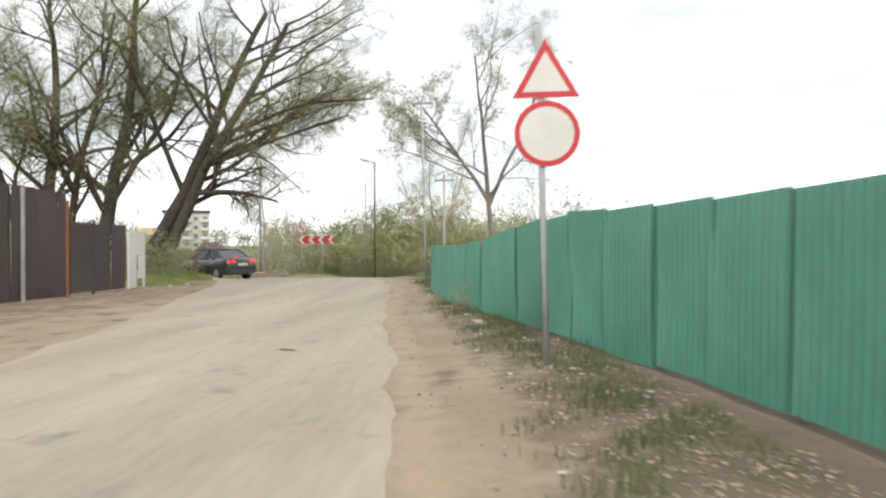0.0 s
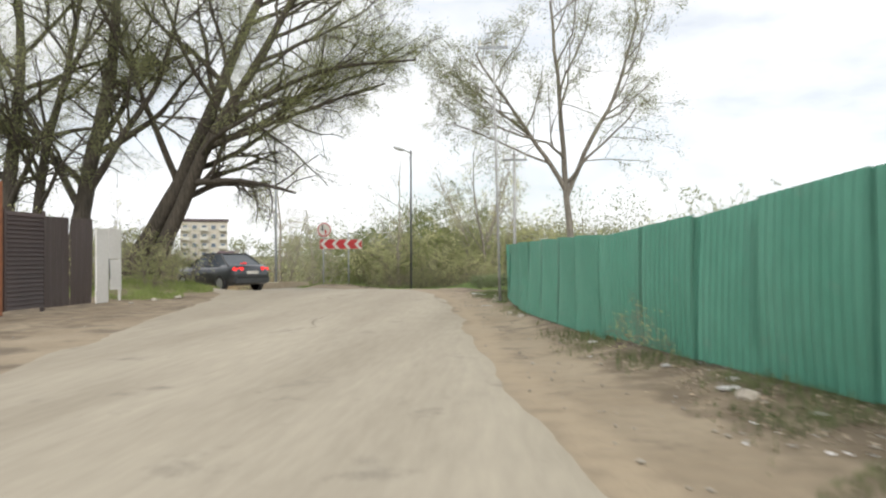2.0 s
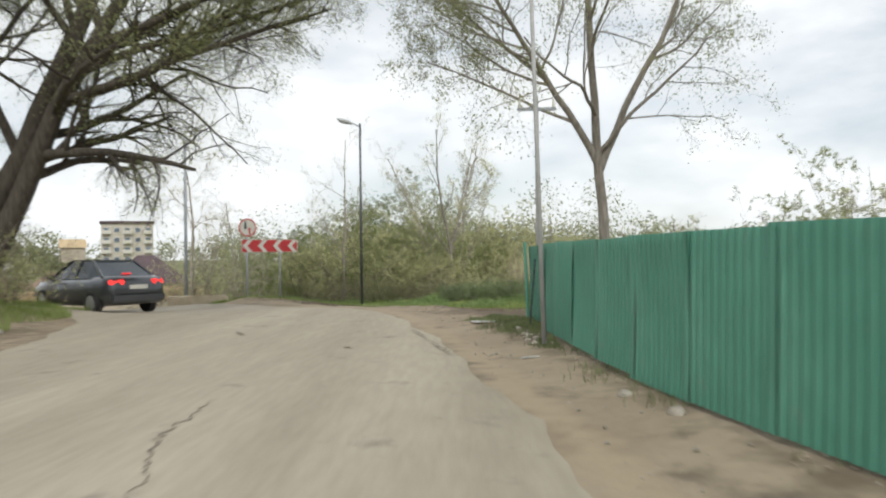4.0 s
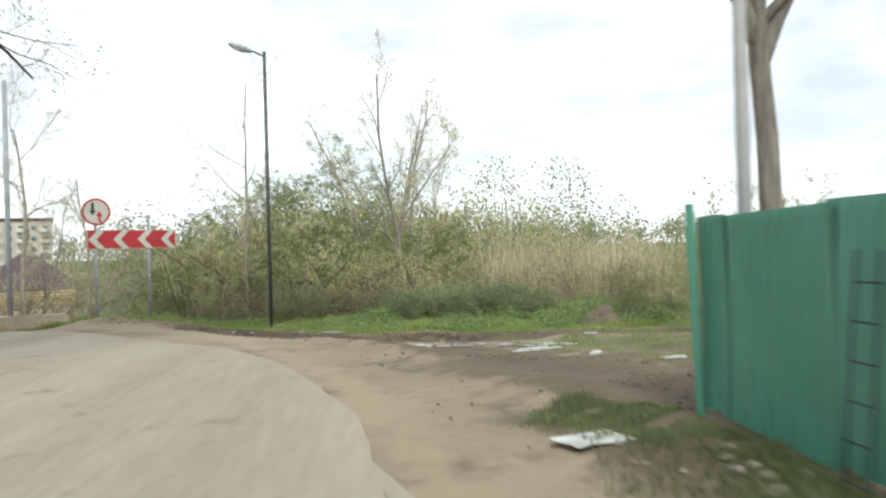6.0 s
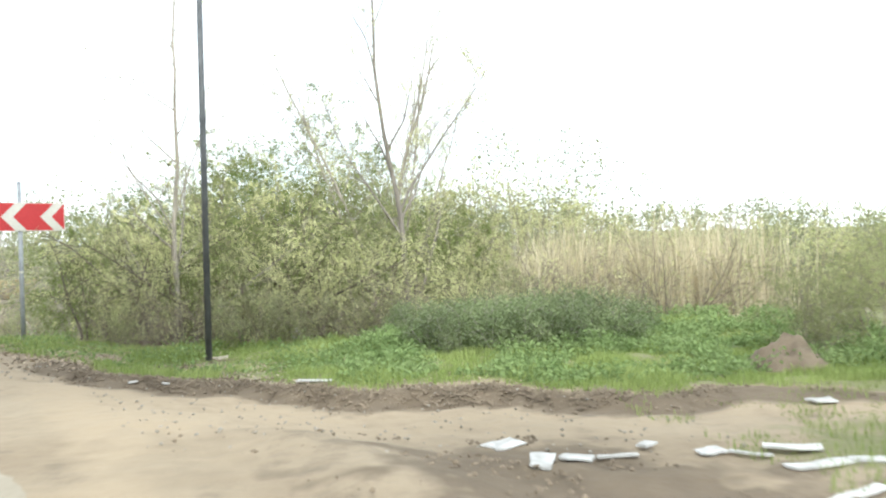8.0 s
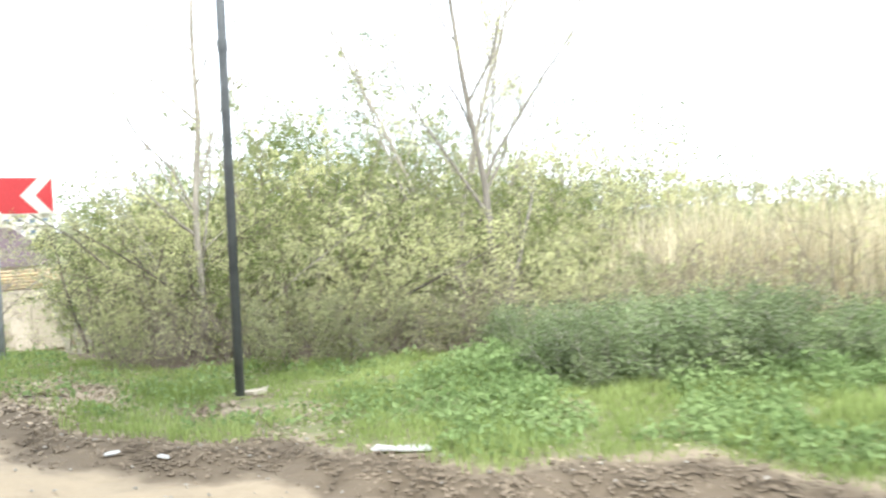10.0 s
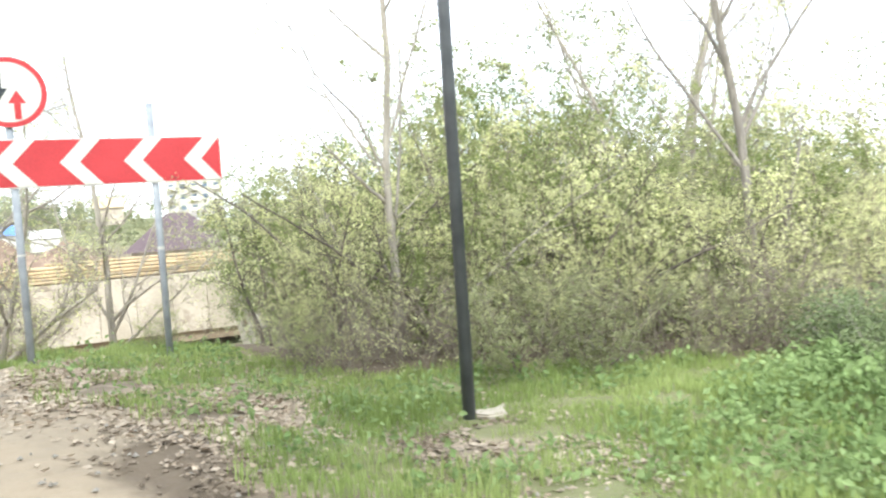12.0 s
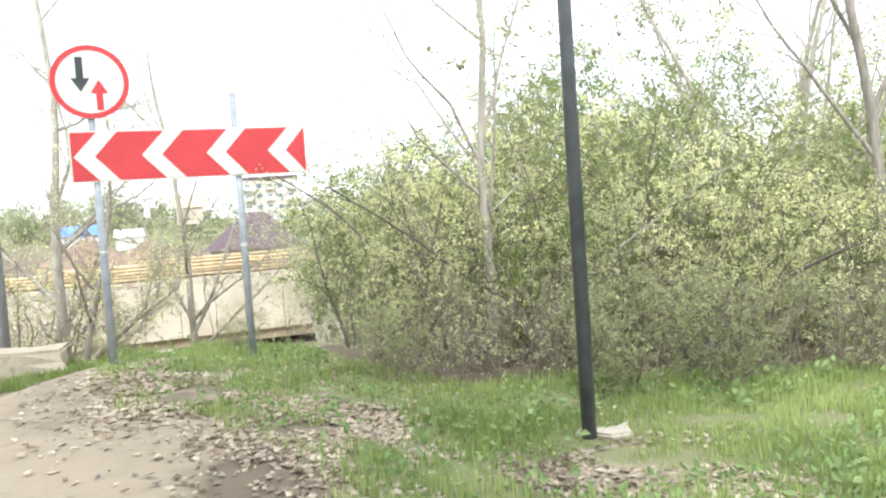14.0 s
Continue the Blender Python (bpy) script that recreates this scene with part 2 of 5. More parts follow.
# ---- mesh helpers ----
def sheet_mesh(name, verts, faces, mat, smooth=False):
    me = bpy.data.meshes.new(name)
    v = np.asarray(verts, dtype=np.float32)
    f = np.asarray(faces, dtype=np.int32)
    k = f.shape[1]
    me.vertices.add(len(v))
    me.vertices.foreach_set("co", v.ravel())
    me.loops.add(f.size)
    me.loops.foreach_set("vertex_index", f.ravel())
    me.polygons.add(len(f))
    me.polygons.foreach_set("loop_start", np.arange(0, f.size, k, dtype=np.int32))
    me.polygons.foreach_set("use_smooth", np.full(len(f), smooth))
    me.materials.append(mat)
    me.update(calc_edges=True)
    me.validate()
    return me


def part(name, data, mat, parent=None, label="", smooth=False):
    """Links a bmesh or a mesh as one object, under a thing where one is given."""
    if isinstance(data, bmesh.types.BMesh):
        me = bpy.data.meshes.new(name)
        bmesh.ops.recalc_face_normals(data, faces=data.faces)
        data.to_mesh(me)
        data.free()
        me.materials.append(mat)
        if smooth:
            for p in me.polygons:
                p.use_smooth = True
    else:
        me = data
    ob = new(name, me)
    if parent:
        ob.parent = parent
    if label:
        ob["label"] = label
    return ob


def thing(name, label, category, m=None, group="", kind=""):
    ob = new(name)
    ob.empty_display_size = 0.2
    if m is not None:
        ob.matrix_basis = m
    return tagged(ob, label, category, group, kind)


def box(bm, sx, sy, sz, m=None, bevel=0.0):
    made = bmesh.ops.create_cube(bm, size=1.0)["verts"]
    bmesh.ops.scale(bm, vec=(sx, sy, sz), verts=made)
    if bevel:
        edges = {e for v in made for e in v.link_edges}
        made = bmesh.ops.bevel(bm, geom=list(edges), offset=bevel, segments=2, affect="EDGES")["verts"]
    if m is not None:
        bmesh.ops.transform(bm, matrix=m, verts=list({v for v in made}))
    return bm


def boxed(sx, sy, sz, m=None, bevel=0.0):
    return box(bmesh.new(), sx, sy, sz, m, bevel)


def rod(bm, a, b, r0, r1=None, sides=10):
    a, b = Vector(a), Vector(b)
    d = b - a
    m = Matrix.Translation((a + b) / 2) @ d.to_track_quat("Z", "Y").to_matrix().to_4x4()
    bmesh.ops.create_cone(bm, cap_ends=True, segments=sides, radius1=r0, radius2=r0 if r1 is None else r1, depth=d.length, matrix=m)
    return bm


def smoothstep(v, a, b):
    t = np.clip((np.asarray(v, dtype=float) - a) / (b - a), 0, 1)
    return t * t * (3 - 2 * t)


# ---- the lie of the land ----
ROAD_RIGHT = [(2.9, -14), (2.25, -3), (1.85, 2.2), (1.2, 7), (0.35, 12), (-0.1, 16.5), (-0.7, 21.3), (-1.4, 25.5), (-2.3, 29.3), (-3.9, 32.6), (-5.8, 35.6), (-8.2, 38.2), (-11.5, 40.6), (-16, 42.8), (-24, 45.5), (-40, 50)]
ROAD_LEFT = [(-3.3, -14), (-3.3, -3), (-3.4, 2.2), (-3.8, 6.5), (-4.6, 10), (-5.5, 14), (-6.6, 18), (-7.4, 21.5), (-8.3, 25.5), (-9.2, 28.3), (-10.4, 30.2), (-12.2, 32.0), (-14.5, 33.7), (-18.5, 35.8), (-26, 39), (-42, 43.5)]


def smooth_line(points, count):
    p = np.array(points, dtype=float)
    d = np.r_[0, np.cumsum(np.hypot(*np.diff(p, axis=0).T))]
    s = np.linspace(0, d[-1], count)
    out = np.c_[np.interp(s, d, p[:, 0]), np.interp(s, d, p[:, 1])]
    for _ in range(int(count / 14)):
        out[1:-1] = (out[:-2] + 2 * out[1:-1] + out[2:]) / 4
    return out


EDGE_R = smooth_line(ROAD_RIGHT, 220)
EDGE_L = smooth_line(ROAD_LEFT, 220)


def beyond_right(x, y):
    """Signed distance past the road's right edge (positive outside)."""
    x, y = np.atleast_1d(x).astype(float), np.atleast_1d(y).astype(float)
    out = np.empty(x.shape)
    seg = np.gradient(EDGE_R, axis=0)
    for i in range(0, len(x), 20000):
        dx = x[i:i + 20000, None] - EDGE_R[None, :, 0]
        dy = y[i:i + 20000, None] - EDGE_R[None, :, 1]
        k = np.argmin(dx * dx + dy * dy, axis=1)
        j = np.arange(len(k))
        side = dx[j, k] * seg[k, 1] - dy[j, k] * seg[k, 0]
        out[i:i + 20000] = np.sqrt(dx[j, k] ** 2 + dy[j, k] ** 2) * np.sign(side)
    return out


# where the verge turns from bare earth to grass, and where the thicket begins behind it
VERGE_X, VERGE_Y = (-9.5, -8.2, -7.15, -6.2, -5.2, -4.1, -3.3, -2.6, -1.5, -0.9, 0.7, 2.5, 5, 9), (41.0, 40.1, 39.2, 38.5, 37.9, 37.45, 37.3, 37.05, 36.6, 36.4, 35.6, 35.0, 34.2, 33.5)
BRUSH_X, BRUSH_Y = (-9.0, -7.3, -6.2, -5.2, -3.7, -2.0, 2.0, 6.0), (43.9, 42.4, 41.2, 40.7, 40.9, 41.0, 41.4, 41.8)


def grass_depth(x, y):
    """How far a place lies behind the edge of the grass."""
    return y - np.interp(x, VERGE_X, VERGE_Y) + 0.22 * np.sin(x * 2.3) + 0.10 * np.sin(x * 6.1 + 1)


def inland(x, y):
    """The verge widens beyond the bend: how deep a place lies in it, as a y of the narrow verge."""
    x, y = np.asarray(x, dtype=float), np.asarray(y, dtype=float)
    return y - np.interp(x, (-9.5, -7.4, -5.0), (0.3, 0.4, 1.4)) * smoothstep(y, 30, 36)


def height(x, y):
    x, y = np.atleast_1d(x).astype(float), np.atleast_1d(y).astype(float)
    r = beyond_right(x, y)
    z = 0.25 + 0.016 * np.clip(x, -10, 6)
    z += 0.10 * smoothstep(r, 0.3, 1.8) * (1 - smoothstep(y, 24, 29))
    z -= 0.20 * smoothstep(y, 30.0, 36.0)
    z -= 0.25 * smoothstep(r, 1.2, 3.3) * smoothstep(y, 27, 32)
    z -= 0.30 * smoothstep(-x, 9.6, 13) * smoothstep(y, 34, 42)
    z += 0.15 * smoothstep(-x, 4.0, 8.0) * (1 - smoothstep(-x, 9.4, 12)) * smoothstep(r, -0.5, 2.4) * smoothstep(y, 34, 40)
    z -= 0.11 * (1 - smoothstep(grass_depth(x, y), -0.5, -0.12)) * smoothstep(y, 33.5, 35.5) * smoothstep(x, -6.8, -5.6) * (1 - smoothstep(x, 1, 3)) * smoothstep(r, 0.9, 1.7)
    z -= 0.20 * smoothstep(-x, 8.7, 9.5) * smoothstep(y, 38.5, 40.5) * (1 - smoothstep(y, 43, 46))
    z -= 1.1 * smoothstep(-x, 7.6, 9.8) * smoothstep(y, 43.2, 49)
    z += 0.55 * np.exp(-(((x + 12.0) / 1.7) ** 2 + ((y - 28.5) / 3.2) ** 2))
    back = y - 0.25 * np.clip(-x - 4, 0, 30) * 0.6
    z -= 1.1 * smoothstep(back, 40.8, 49) + 5.9 * smoothstep(back, 50, 80)
    z += 9.0 * smoothstep(back, 92, 200)
    u = -(x + 3.7) / np.maximum(y - 34.5, 1.0)
    z += 4.4 * smoothstep(u, 0.50, 0.66) * (1 - smoothstep(u, 1.2, 1.6)) * smoothstep(y, 100, 150)
    rough = np.array([noise.noise(Vector((a * 0.9, b * 0.9, 0))) for a, b in zip(x, y)]) if len(x) < 120000 else 0
    z += 0.035 * rough * smoothstep(np.abs(r + 2.2), 2.0, 3.2)
    return z


def litter_cover(x, y):
    """The spread of old leaves below the chevron board, and a patch beside the street lamp."""
    d = grass_depth(x, y)
    board = np.exp(-((d - 1.05) / 0.9) ** 2) * smoothstep(-x, 4.9, 5.7) * (1 - smoothstep(-x, 8.1, 8.9))
    return np.maximum(board, 0.75 * np.exp(-((x + 4.1) / 0.75) ** 2 - ((y - 38.7) / 0.45) ** 2))


def hz(x, y):
    return float(height(x, y)[0])


def lay_ground():
    def axis(lo, a, b, hi, step):
        inner = np.arange(a, b + 1e-6, step)
        left = a - np.geomspace(step, a - lo, 26)[::-1]
        right = b + np.geomspace(step, hi - b, 26)
        return np.r_[left, inner, right]
    xs, ys = axis(-1500, -17, 12, 1500, 0.2), axis(-600, -4, 52, 2500, 0.2)
    gx, gy = np.meshgrid(xs, ys)
    x, y = gx.ravel(), gy.ravel()
    z = height(x, y)
    r = beyond_right(x, y)
    hi = np.array([noise.noise(Vector((a * 2.6, b * 2.6, 3))) for a, b in zip(x, y)])
    z += (0.018 + 0.03 * smoothstep(r, 1.2, 2.0) * smoothstep(y, 26, 29)) * hi * (r > 0.3)
    z += 0.045 * np.sin(r * 4.6 + 0.7 * np.sin(y * 0.9)) * smoothstep(r, 0.6, 1.2) * (1 - smoothstep(r, 2.6, 3.4)) * smoothstep(y, 25, 27) * (1 - smoothstep(y, 33, 35))
    verts = np.c_[x, y, z - 0.012]
    w = len(xs)
    i = (np.arange(len(ys) - 1)[:, None] * w + np.arange(w - 1)[None]).ravel()
    me = sheet_mesh("ground", verts, np.c_[i, i + 1, i + w + 1, i + w], M_GROUND, True)
    gy, gr = y, r
    y = inland(x, y)
    r = beyond_right(x, y)
    far = smoothstep(y, 32.6, 34.4) * smoothstep(r, 2.0, 3.2)
    east = smoothstep(r, 3.4, 5.0) * smoothstep(y, 25, 28)
    left = smoothstep(-x, 10.0, 11.2) * smoothstep(y, 24, 26) * (1 - smoothstep(y, 31.5, 33))
    fence_foot = 0.5 * smoothstep(r, 1.2, 1.9) * (1 - smoothstep(y, 23, 26))
    grass = np.clip(np.maximum.reduce([far, east, left, fence_foot, smoothstep(r, 2.6, 3.6) * (1 - smoothstep(y, 23, 26)), smoothstep(-x, 11.4, 12.6) * (1 - smoothstep(y, 30, 32)), smoothstep(y, 46, 50), smoothstep(np.abs(x), 17, 25)]), 0, 1)
    mud = (0.55 * smoothstep(r, 0.45, 1.1) + 0.3 * smoothstep(r, 1.3, 1.9)) * (1 - smoothstep(y, 23, 28)) * (1 - smoothstep(r, 2.6, 3.6)) + 0.45 * smoothstep(-x, 6.0, 7.5) * (1 - smoothstep(-x, 11.4, 12.6)) * (1 - smoothstep(y, 26, 30)) + 0.7 * smoothstep(r, 1.7, 2.3) * (1 - smoothstep(r, 2.7, 3.6)) * smoothstep(y, 26, 30)
    mud += 0.30 * np.clip(np.sin(r * 8.5 + 0.8 * np.sin(y * 0.9)), 0, 1) * smoothstep(r, 0.5, 0.9) * (1 - smoothstep(r, 3.0, 3.8)) * smoothstep(y, 24, 27)
    mud += 0.5 * smoothstep(r, 1.0, 1.8) * smoothstep(y, 21, 24) * (1 - smoothstep(y, 31, 34))
    mud += 0.8 * smoothstep(-(x + 3.7) / np.maximum(y - 34.5, 1.0), 0.42, 0.5) * smoothstep(y, 86, 94) * (1 - smoothstep(y, 150, 165))
    mud += 0.45 * np.clip(hi * 1.6 + 0.2, 0, 1) * smoothstep(r, 0.5, 1.2) * (1 - smoothstep(r, 3.6, 4.4)) * smoothstep(y, 21, 24) * (1 - smoothstep(y, 35, 37))
    dust = 0.62 * (1 - smoothstep(np.abs(r - 0.1), 0.1, 0.5)) 
    d = grass_depth(x, gy)
    brush = smoothstep(gy - np.interp(x, BRUSH_X, BRUSH_Y), -0.1, 0.4) * (1 - smoothstep(gy, 49, 52))
    here = smoothstep(gy, 32.5, 34.5) * smoothstep(gr, 0.3, 0.9) * (1 - smoothstep(np.abs(x), 9.6, 11)) * (1 - smoothstep(gy, 49, 52))
    litter = litter_cover(x, gy)
    grass = grass * (1 - here) + here * smoothstep(d, -0.1, 0.4) * (1 - 0.8 * litter) * (1 - 0.8 * brush)
    mud = mud * (1 - here) + here * np.clip(0.95 * np.exp(-((d + 0.3) / 0.42) ** 2) * smoothstep(x, -6.6, -5.6) + 0.5 * litter + 0.8 * brush + 0.2 * np.clip(hi, 0, 1), 0, 1)
    dust = dust * (1 - here) + here * 0.62 * smoothstep(-d, 0.35, 0.9)
    valley = smoothstep(-(x + 3.7) / np.maximum(gy - 34.5, 1.0), 0.38, 0.46) * smoothstep(gy, 44.5, 47) * (1 - smoothstep(gy, 100, 115))
    grass, dust = grass * (1 - 0.8 * valley), np.maximum(dust, 0.5 * valley)
    col = me.color_attributes.new("cover", "FLOAT_COLOR", "POINT")
    col.data.foreach_set("color", np.c_[grass * 0.85, mud, dust, np.ones(len(x))].astype(np.float32).ravel())
    return tagged(part("ground", me, M_GROUND), "bare brown earth with grass and mud beside the road", "ground", kind="structure")


def lay_road():
    n, w = len(EDGE_R), 15
    rng = np.random.default_rng(4)
    a, b = EDGE_L.copy(), EDGE_R.copy()
    for e, k in ((a, 1), (b, 2)):
        wob = np.array([noise.noise(Vector((i * 0.21, k * 7.0, 0))) * 0.16 + noise.noise(Vector((i * 0.7, k * 9.0, 0))) * 0.07 for i in range(n)])
        e[:, 0] += wob
    t = np.linspace(0, 1, w)
    p = a[:, None] * (1 - t[None, :, None]) + b[:, None] * t[None, :, None]
    x, y = p[..., 0].ravel(), p[..., 1].ravel()
    z = height(x, y) + np.tile(0.015 * np.sin(np.pi * t) + np.where((t == 0) | (t == 1), -0.02, 0.012), n)
    i = (np.arange(n - 1)[:, None] * w + np.arange(w - 1)[None]).ravel()
    me = sheet_mesh("road", np.c_[x, y, z], np.c_[i, i + 1, i + w + 1, i + w], M_ASPHALT, True)
    return tagged(part("road", me, M_ASPHALT), "dusty pale worn asphalt road bending away", "road", kind="structure")


lay_ground()
lay_road()



# ---- fences ----
GREEN_LINE = smooth_line([(5.8, -9), (5.05, -1), (4.55, 2.0), (4.1, 4.2), (3.5, 6.3), (2.65, 9.4), (1.8, 12.5), (1.32, 14.9), (0.92, 17.0), (0.6, 19.6), (0.48, 22), (0.55, 25.5)], 120)


def ribbed_sheet(width, tall, drop, rng, rib=0.16, depth=0.018):
    """One upright profiled sheet from x = 0 to width; its top falls by drop, and it bulges a little."""
    xs, k = [], 0
    while k * rib < width:
        for f, d in ((0.0, 0), (0.42, 0), (0.52, 1), (0.90, 1)):
            if k * rib + f * rib < width:
                xs.append((k * rib + f * rib, d * depth))
        k += 1
    xs.append((width, 0))
    rows = 5
    verts, bulge, lean = [], rng.uniform(-0.03, 0.03), rng.uniform(-0.035, 0.035)
    cut = rng.uniform(-0.03, 0.03)
    for thick in (0, -0.004):
        for r in range(rows):
            f = r / (rows - 1)
            for x, d in xs:
                top = tall - drop * x / width + cut * (x / width)
                verts.append((x, -d + thick + bulge * math.sin(f * math.pi) + lean * f, f * top))
    w, faces = len(xs), []
    for s in range(2):
        o = s * rows * w
        for r in range(rows - 1):
            for i in range(w - 1):
                q = (o + r * w + i, o + r * w + i + 1, o + (r + 1) * w + i + 1, o + (r + 1) * w + i)
                faces.append(q if s == 0 else q[::-1])
    o = rows * w
    for i in range(w - 1):
        faces.append(((rows - 1) * w + i, (rows - 1) * w + i + 1, o + (rows - 1) * w + i + 1, o + (rows - 1) * w + i))
    return verts, faces


def fence_top(y):
    return 2.05 - 0.43 * float(smoothstep(y, 6.2, 13.4))


def green_fence():
    rng = np.random.default_rng(11)
    fence = thing("corrugated_fence", "green corrugated metal fence leaning along the dirt verge", "fence")
    d = np.r_[0, np.cumsum(np.hypot(*np.diff(GREEN_LINE, axis=0).T))]
    step, s = 1.12, 0.0
    while s < d[-1] - 0.3:
        e = min(s + step, d[-1])
        a = Vector((np.interp(s, d, GREEN_LINE[:, 0]), np.interp(s, d, GREEN_LINE[:, 1]), 0))
        b = Vector((np.interp(e, d, GREEN_LINE[:, 0]), np.interp(e, d, GREEN_LINE[:, 1]), 0))
        foot = min(hz(a.x, a.y), hz(b.x, b.y)) + 0.05 + rng.uniform(-0.025, 0.03)
        ta, tb = fence_top(a.y), fence_top(b.y)
        verts, faces = ribbed_sheet((b - a).length + 0.09, ta - foot, ta - tb, rng, 0.105, 0.013)
        ob = part("sheet", sheet_mesh("sheet", verts, faces, M_SHEET_GREEN), M_SHEET_GREEN, fence)
        ob.matrix_basis = Matrix.Translation((a.x, a.y, foot)) @ Matrix.Rotation(math.atan2(b.y - a.y, b.x - a.x), 4, "Z") @ pose(0, rng.uniform(-0.006, 0.006), 0)
        n = Vector((b.y - a.y, a.x - b.x, 0)).normalized()
        if int(s / step) % 2 == 0:
            q = a + n * 0.13
            bm = boxed(0.05, 0.05, ta - foot + 0.2, Matrix.Translation((q.x, q.y, (ta + foot) / 2 - 0.13)))
            part("post", bm, M_SHEET_GREEN, fence)
        for f in (0.25, 0.8):
            q0, q1 = a + n * 0.10, b + n * 0.10
            bm = bmesh.new()
            rod(bm, (q0.x, q0.y, foot + (ta - foot) * f), (q1.x, q1.y, foot + (tb - foot) * f), 0.02, sides=6)
            part("rail", bm, M_SHEET_GREEN, fence)
        s = e
    a, b = GREEN_LINE[-1], (0.9, 26.0)
    for k in range(7):
        p, q = Vector((a[0] + 1.05 * k, a[1] + 0.28 * k, 0)), Vector((a[0] + 1.05 * (k + 1), a[1] + 0.28 * (k + 1), 0))
        foot = hz(p.x, p.y) + 0.03
        verts, faces = ribbed_sheet((q - p).length + 0.03, 1.62 - foot, 0.0, rng)
        ob = part("sheet", sheet_mesh("sheet", verts, faces, M_SHEET_GREEN), M_SHEET_GREEN, fence)
        ob.matrix_basis = Matrix.Translation((p.x, p.y, foot)) @ Matrix.Rotation(math.atan2(q.y - p.y, q.x - p.x), 4, "Z")
    bm = bmesh.new()
    rod(bm, (a[0] - 0.03, a[1] + 0.03, 0.05), (a[0] - 0.08, a[1] + 0.03, 1.7), 0.03, sides=8)
    part("post", bm, M_SHEET_GREEN, fence)
    return fence


green_fence()

FENCE_X = -10.55


def brown_fence():
    rng = np.random.default_rng(12)
    fence = thing("sheet_fence", "tall dark brown metal sheet fence along a yard", "fence")
    y = 4.0
    while y < 19.3:
        w = min(1.15, 19.35 - y)
        foot = hz(FENCE_X, y) + 0.04
        tall = 3.32 - 0.02 * (y - 17) - foot
        verts, faces = ribbed_sheet(w + 0.02, tall, 0.02, rng, 0.2, 0.01)
        ob = part("sheet", sheet_mesh("sheet", verts, faces, M_SHEET_BROWN), M_SHEET_BROWN, fence)
        ob.matrix_basis = Matrix.Translation((FENCE_X, y, foot)) @ Matrix.Rotation(radians(90), 4, "Z")
        y += w
    for py in (5.2, 8.2, 11.2, 14.2, 17.1):
        foot = hz(FENCE_X, py)
        part("post", boxed(0.09, 0.09, 3.3 - foot, Matrix.Translation((FENCE_X + 0.07, py, (3.3 + foot) / 2 - 0.02)), 0.008), M_POLE_GREY if py == 17.1 else M_SHEET_BROWN, fence, "pale worn steel post" if py == 17.1 else "")
    foot = hz(FENCE_X, 19.5)
    part("post", boxed(0.11, 0.11, 3.05 - foot, Matrix.Translation((FENCE_X - 0.05, 19.5, (3.05 + foot) / 2)), 0.008), M_RUST, fence, "rust-orange steel post")
    return fence


def louvre_gate():
    gate = thing("slatted_gate", "dark brown gate panel of horizontal metal slats", "gate")
    foot = hz(FENCE_X, 20.3) + 0.08
    for y in (19.62, 21.05):
        part("stile", boxed(0.05, 0.07, 2.48 - foot, Matrix.Translation((FENCE_X, y, (2.48 + foot) / 2)), 0.005), M_SHEET_BROWN, gate)
    count = 22
    for k in range(count):
        z = foot + 0.06 + (2.40 - foot) * k / count
        part("slat", boxed(0.02, 1.36, 0.105, Matrix.Translation((FENCE_X + 0.01, 20.335, z)) @ pose(0, 0, 0, 0, -24, 0)), M_SHEET_BROWN, gate)
    return gate


def plain_gate():
    rng = np.random.default_rng(13)
    gate = thing("sheet_gate", "dark brown flat sheet gate leaf with dust", "gate")
    y = 21.12
    foot = hz(FENCE_X, 22) + 0.08
    for w in (1.0, 1.0):
        verts, faces = ribbed_sheet(w, 2.36 - foot, 0.0, rng, 0.25, 0.008)
        ob = part("sheet", sheet_mesh("sheet", verts, faces, M_SHEET_BROWN), M_SHEET_BROWN, gate)
        ob.matrix_basis = Matrix.Translation((FENCE_X, y, foot)) @ Matrix.Rotation(radians(90), 4, "Z")
        y += w + 0.01
    part("post", boxed(0.08, 0.08, 2.4 - foot + 0.1, Matrix.Translation((FENCE_X - 0.06, 21.08, (2.4 + foot) / 2 - 0.05))), M_SHEET_BROWN, gate)
    return gate


def white_gate():
    """A white sheet leaf on a frame, with a shorter slatted leaf beside it."""
    gate = thing("white_gate_panel", "white painted metal gate panel with a bent lower sheet", "gate")
    foot = hz(FENCE_X, 23.7)
    part("leaf", boxed(0.05, 0.62, 2.16 - foot - 0.02, Matrix.Translation((FENCE_X + 0.06, 23.55, (2.16 + foot) / 2)), 0.01), M_SHEET_WHITE, gate)
    part("leaf", boxed(0.05, 0.66, 0.85, Matrix.Translation((FENCE_X + 0.06, 24.22, 1.74)), 0.01), M_SHEET_WHITE, gate)
    for k in range(7):
        part("slat", boxed(0.03, 0.60, 0.12, Matrix.Translation((FENCE_X + 0.075, 24.24, 0.52 + 0.12 * k)) @ pose(0, 0, 0, 0, -10, 0), 0.004), M_SHEET_WHITE, gate)
    part("post", boxed(0.06, 0.06, 2.18 - foot, Matrix.Translation((FENCE_X + 0.02, 24.56, (2.18 + foot) / 2)), 0.006), M_SHEET_WHITE, gate)
    # Black strip over the joint, put in for the shade of the gap.
    part("gap_strip", boxed(0.012, 0.03, 0.55, Matrix.Translation((FENCE_X + 0.095, 23.88, 1.05)) @ pose(0, 0, 0, 6, 0, 0)), M_BLACK, gate, "black strip standing for the shaded gap between the leaves")
    return gate


